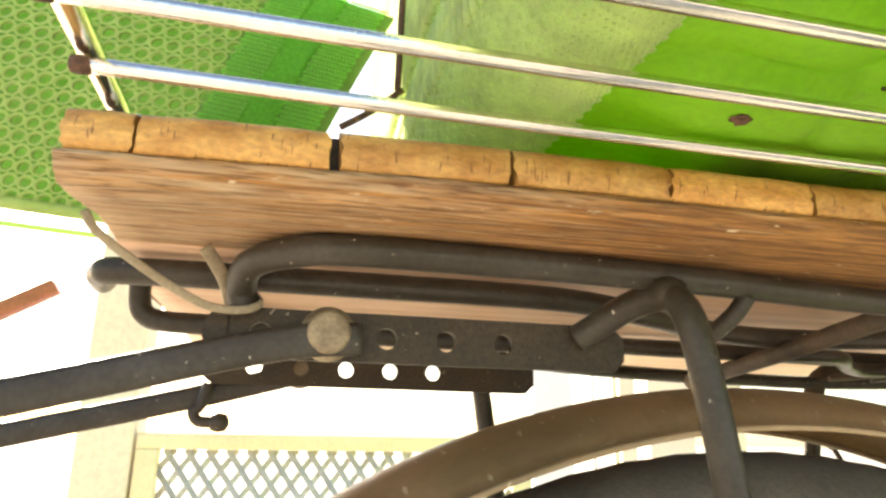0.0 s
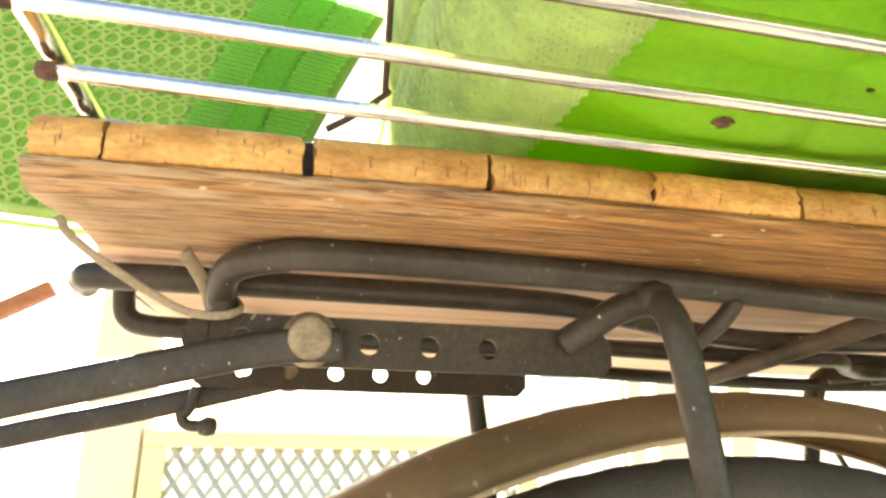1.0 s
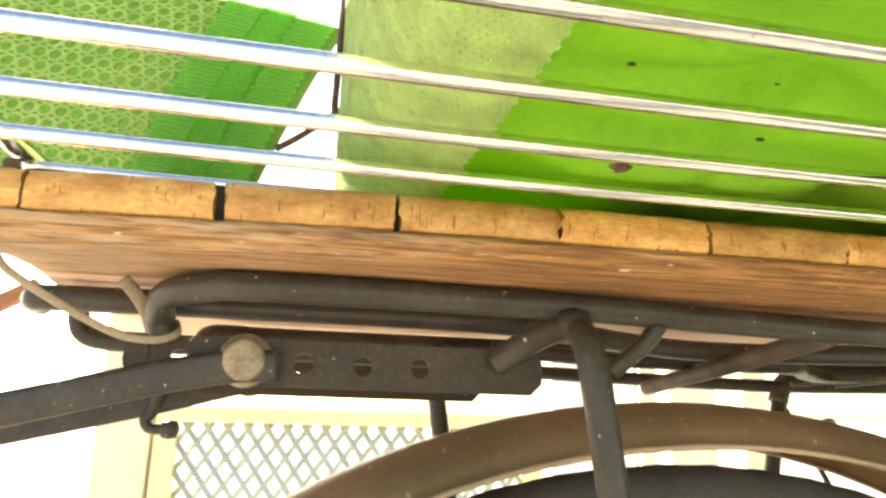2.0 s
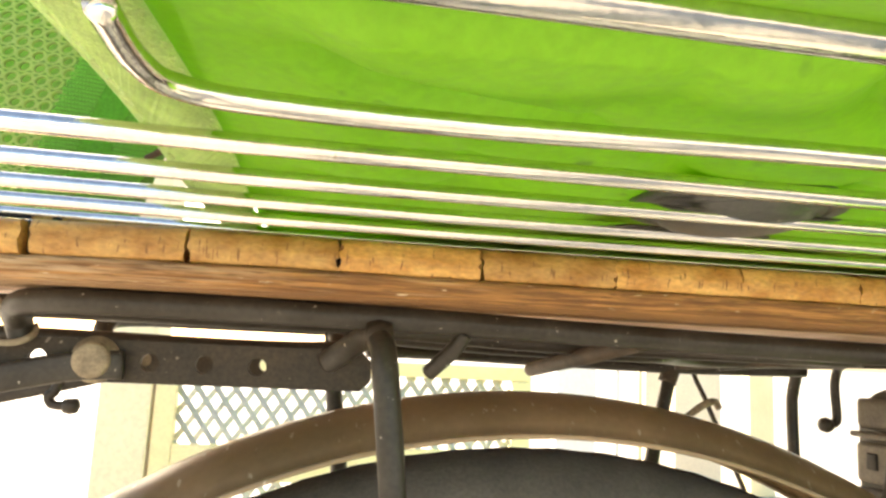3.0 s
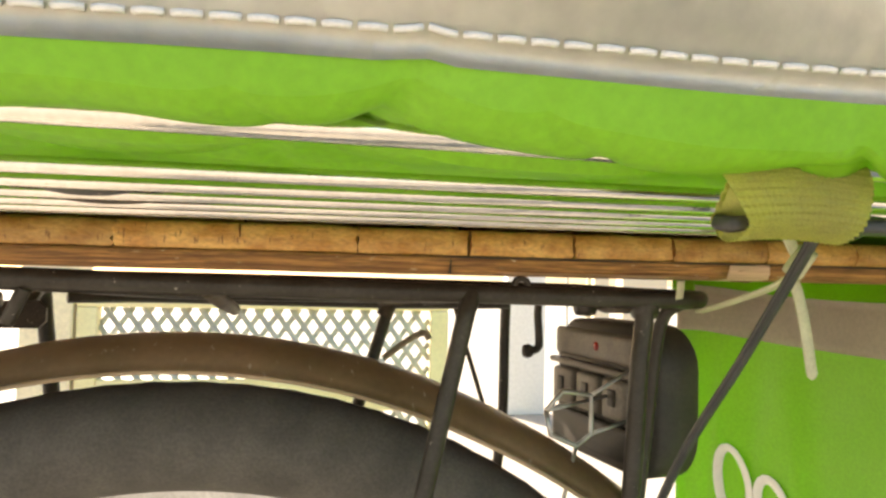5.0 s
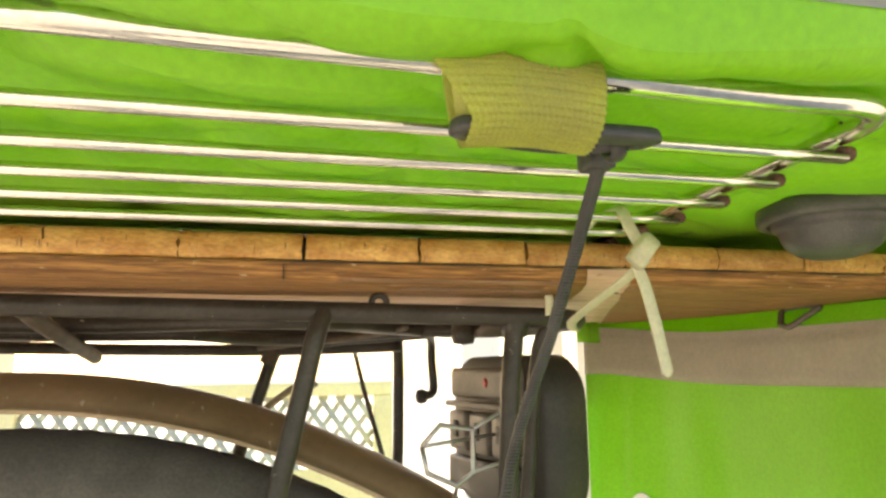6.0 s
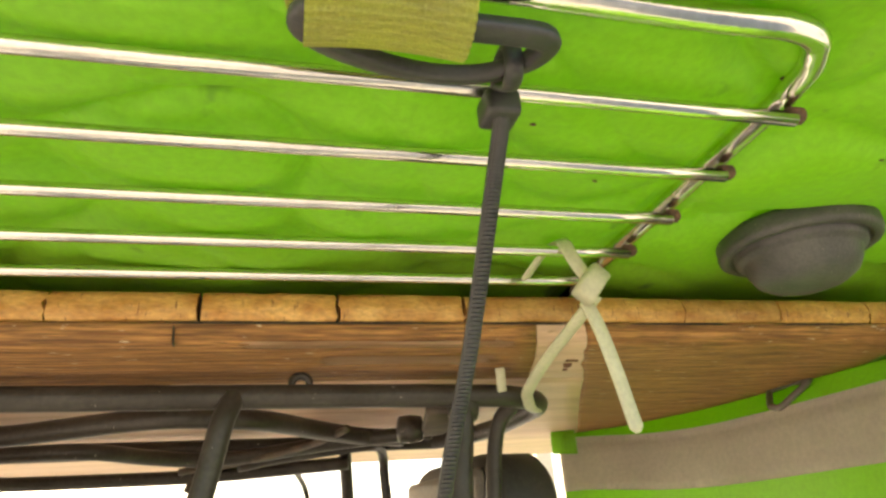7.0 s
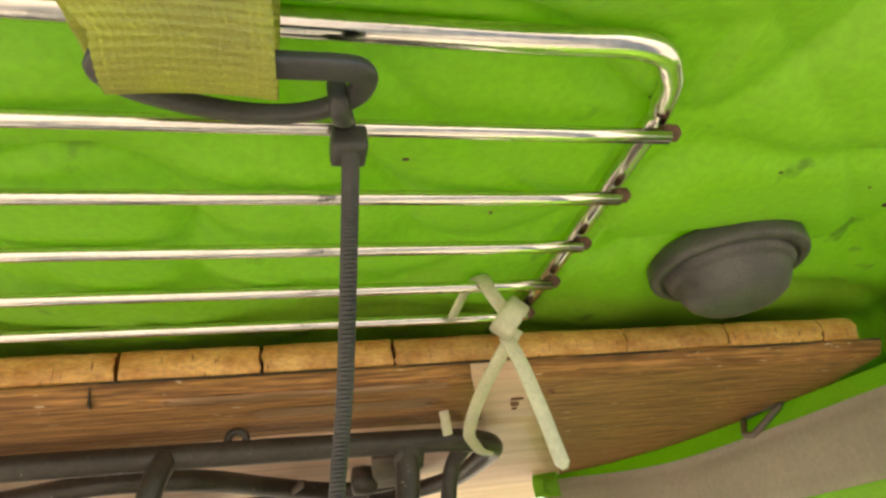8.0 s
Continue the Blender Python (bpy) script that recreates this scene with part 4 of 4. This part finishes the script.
def strap_place(u, v):
    f = v * (len(STRAP) - 1)
    i = min(int(f), len(STRAP) - 2)
    p = STRAP[i].lerp(STRAP[i + 1], f - i)
    p = p.copy()
    if v > 0.68:
        p.y += (-0.1485 - p.y) * min((1 - u) ** 6 * 1.2, 1) * min((v - 0.68) / 0.12, 1)
    rib = 0.00022 * math.sin(2 * math.pi * v * 34) + 0.00018 * math.sin(2 * math.pi * u * 22)
    lean = 0.0105 * (1 - u) * min(max((0.7735 - p.z) / 0.0150, 0), 1) ** 1.3
    return Vector((0.5180 + 0.0367 * u + 0.002 * v + lean, p.y - rib, p.z - rib + 0.001 * math.sin(u * 3.1)))


strap = part("webbing_loop", sheet(60, 200, strap_place, 0.0014), WEBBING, bag, "dirty yellow-green woven webbing loop")
heart = Vector((0.5325, -0.1425, 0.7625))
part("folded_end", sheet(6, 60, lambda u, v: strap_place(0.06, v).lerp(heart, u)), WEBBING, strap, "folded raw end of the webbing")
RING = [(0.5292, -0.1408, 0.7592), (0.5300, -0.1362, 0.7596), (0.5372, -0.1303, 0.7608), (0.5500, -0.1262, 0.7615), (0.5605, -0.1264, 0.7618), (0.5680, -0.1305, 0.7616), (0.5702, -0.1362, 0.7604), (0.5685, -0.1405, 0.7596), (0.557, -0.1410, 0.7594), (0.545, -0.1410, 0.7594)]
ring_pts = spline(RING + [RING[0]], 5)[:-1]
part("ring", sweep(ring_pts, rounded(0.0044, 0.0032, 0.0010), closed=True), PLASTIC, strap, "grey-black plastic strap ring")

# ---- cable ties ----
tie = thing("cable_tie", "black ribbed nylon cable tie from strap ring to carrier", "cable tie")
TIE = spline([(0.5695, -0.1185, 0.7645), (0.5698, -0.113, 0.757), (0.569, -0.086, 0.724), (0.567, -0.052, 0.682), (0.576, 0.005, 0.612), (0.590, 0.036, 0.566), (0.597, 0.052, 0.556)], 24)
part("tape", sweep(TIE, rounded(0.0014, 0.0036, 0.0004, 1), up=(1, 0, 0)), PLASTIC, tie)
for k in range(6, len(TIE) - 30):
    for s in (0.25, 0.75):
        p = TIE[k].lerp(TIE[k + 1], s)
        d = (TIE[k + 1] - TIE[k]).normalized()
        nrm = d.cross(Vector((1, 0, 0))).normalized()
        if nrm.y > 0:
            nrm = -nrm
        c = p + nrm * 0.0008
        part("tooth", sweep([c - Vector((0.0013, 0, 0)), c + Vector((0.0013, 0, 0))], rounded(0.0008, 0.0007, 0.0001, 1), up=nrm), PLASTIC, tie)
part("head", box(0.5660, 0.5732, -0.1190, -0.1115, 0.7600, 0.7655, 0.0010), PLASTIC, tie, "square locking head")
part("head_loop", tube([(0.5695, -0.1165, 0.7650), (0.5688, -0.1205, 0.7645), (0.5672, -0.1275, 0.7590), (0.5662, -0.1325, 0.7588), (0.5660, -0.1330, 0.7636), (0.567, -0.1265, 0.7660), (0.569, -0.1185, 0.7668), (0.5697, -0.1155, 0.764)], 0.0018, r2=0.0009, n=10), PLASTIC, tie)

tie2 = thing("cable_tie", "cream nylon cable tie round tray wire and carrier tube", "cable tie")
part("tape", sweep(spline([(0.6285, -0.036, 0.7535), (0.6215, -0.0375, 0.764), (0.6200, -0.0345, 0.7715), (0.6185, -0.0285, 0.7725), (0.6168, -0.022, 0.7708), (0.6145, -0.013, 0.7668)], 8), rounded(0.0013, 0.0046, 0.0004, 1), up=(1, 0, 0)), CREAM, tie2)
part("tape", sweep(spline([(0.6285, -0.0355, 0.7525), (0.6238, -0.028, 0.746), (0.6215, -0.005, 0.739), (0.6238, 0.020, 0.7340), (0.629, 0.034, 0.7325), (0.634, 0.044, 0.7315), (0.640, 0.053, 0.7318)], 8), rounded(0.0013, 0.0046, 0.0004, 1), up=(1, 0, 0)), CREAM, tie2)
part("tail", sweep(spline([(0.6245, -0.035, 0.7505), (0.6275, -0.0355, 0.742), (0.6315, -0.0345, 0.728), (0.6350, -0.033, 0.7145), (0.6362, -0.0328, 0.7095)], 8), rounded(0.0013, 0.0048, 0.0004, 1), up=(1, 0, 0), taper=lambda t: 1 if t < 0.9 else 1 - 6 * (t - 0.9)), CREAM, tie2)
part("head", sweep([Vector((0.6215, -0.0395, 0.7505)), Vector((0.6272, -0.0385, 0.7570)), Vector((0.6295, -0.038, 0.7595))], rounded(0.0072, 0.0056, 0.0016), up=(0, 1, 0)), CREAM, tie2, "square locking head")
part("stub", sweep(spline([(0.6190, 0.036, 0.7468), (0.6195, 0.037, 0.7430), (0.6205, 0.040, 0.738)], 5), rounded(0.0013, 0.0040, 0.0004, 1), up=(1, 0, 0)), CREAM, tie2)

tie3 = thing("cable_tie", "cloudy old cable tie tying board to carrier tube end", "cable tie")
part("tape", sweep(spline([(0.1285, 0.030, 0.7475), (0.1315, 0.035, 0.743), (0.144, 0.044, 0.735), (0.156, 0.050, 0.729), (0.163, 0.0525, 0.7275), (0.170, 0.0525, 0.7278), (0.1738, 0.056, 0.7305), (0.172, 0.063, 0.734)], 8), rounded(0.0025, 0.0012, 0.0004, 1), up=(0, 1, 0)), CLOUDY, tie3)
part("tape", sweep(spline([(0.1565, 0.052, 0.7455), (0.159, 0.056, 0.7425), (0.1625, 0.0595, 0.737), (0.165, 0.062, 0.730)], 6), rounded(0.0042, 0.0012, 0.0004, 1), up=(0, 1, 0)), CLOUDY, tie3)

# ---- second green bag hanging behind the carrier ----
pannier = thing("hanging_bag", "green tarpaulin bag with grey band hanging behind the board", "bag")
PZ0, PZ1 = 0.25, 0.7435
FACE = spline([(0.729, 0.233, 0), (0.749, 0.220, 0), (0.772, 0.185, 0), (0.790, 0.12, 0), (0.797, 0.0, 0), (0.803, -0.10, 0)], 10)


def pannier_point(u, v, lift=0.0):
    """The near end face, u from the far corner to the near one, v upwards."""
    f = min(max(u, 0), 1) * (len(FACE) - 1)
    i = min(int(f), len(FACE) - 2)
    p = FACE[i].lerp(FACE[i + 1], f - i)
    d = (FACE[i + 1] - FACE[i]).normalized()
    out = Vector((d.y, -d.x, 0))
    z = PZ0 + (PZ1 - PZ0) * v
    fold = (0.008 * noise.noise((u * 9, z * 4, 7)) + 0.007 * (1 - abs(noise.noise((u * 6 + 2, z * 2.5, 9)))) ** 5) * (1 - v ** 3) + lift - 0.012 * max(0, v - 0.97) / 0.03
    return p + out * fold + Vector((0, 0, z + 0.012 * (1 - u) * v * v))


part("end_panel", sheet(70, 60, lambda u, v: pannier_point(u, v)), GREEN_SIDE, pannier)
part("front_panel", sheet(20, 30, lambda u, v: pannier_point(1, v) + Vector((0.3 * u, -0.02 * math.sin(math.pi * u), 0))), GREEN_SIDE, pannier)
part("back_panel", sheet(20, 30, lambda u, v: pannier_point(0, v) + Vector((0.38 * u, 0.2 * u, 0))), GREEN_SIDE, pannier)
part("flap", sheet(30, 10, lambda u, v: pannier_point(u, 1).lerp(Vector((1.1, 0.43 - 0.53 * u, 0.743)), v)), GREEN_SIDE, pannier)
part("base", sheet(30, 10, lambda u, v: pannier_point(u, 0).lerp(Vector((1.1, 0.43 - 0.53 * u, PZ0)), v)), GREEN_SIDE, pannier)
part("outer_panel", sheet(20, 20, lambda u, v: Vector((1.1, 0.43 - 0.53 * u, PZ0 + (0.743 - PZ0) * v))), GREEN_SIDE, pannier)


def band_place(u, v):
    z = 0.698 + 0.034 * v + 0.0015 * math.sin(u * 9)
    return pannier_point(u, (z - PZ0) / (PZ1 - PZ0), 0.002)


part("grey_band", sheet(60, 6, band_place, 0.001), GREY_BAND, pannier, "grey reflective fabric band")
link = [(0.640, 0.7425), (0.650, 0.7330), (0.664, 0.7310), (0.690, 0.7430), (0.665, 0.7440)]
ring2 = []
for (ua, za), (ub, zb) in zip(link, link[1:] + link[:1]):
    ring2 += [pannier_point(ua + (ub - ua) * f, (za + (zb - za) * f - PZ0) / (PZ1 - PZ0), 0.0035) for f in (0.1, 0.5, 0.9)]
part("d_ring", sweep(ring2, circle(0.0018, 8), up=(1, 0, 0), closed=True), LIGHT_GREY, pannier, "small grey metal strap ring")
for u0, z0, ru, rz in ((0.31, 0.588, 0.055, 0.028), (0.44, 0.576, 0.045, 0.024), (0.56, 0.570, 0.035, 0.02)):
    pts = []
    for k in range(28):
        a = 2 * math.pi * k / 28
        pts.append(pannier_point(u0 + ru * math.cos(a) - 0.02 * math.sin(a), (z0 + rz * math.sin(a) - PZ0) / (PZ1 - PZ0), 0.0015))
    part("printed_shape", sweep(pts, rounded(0.001, 0.007, 0.0003, 1), up=(0, 0, 1), closed=True), PRINT, pannier, "white printed stroke")

for k, (u0, tall) in enumerate(((0.0, 0.030), (0.055, 0.022))):
    part("corner_tab", sheet(8, 8, lambda u, v: pannier_point(u0 + 0.045 * u, 0.955 + 0.05 * v, 0.006 + 0.004 * math.sin(3 * v)) + Vector((-0.006 * (1 - u), -0.003, 0.012 * v * u)), 0.001), GREEN_SIDE, pannier, "small sunlit green corner flap")
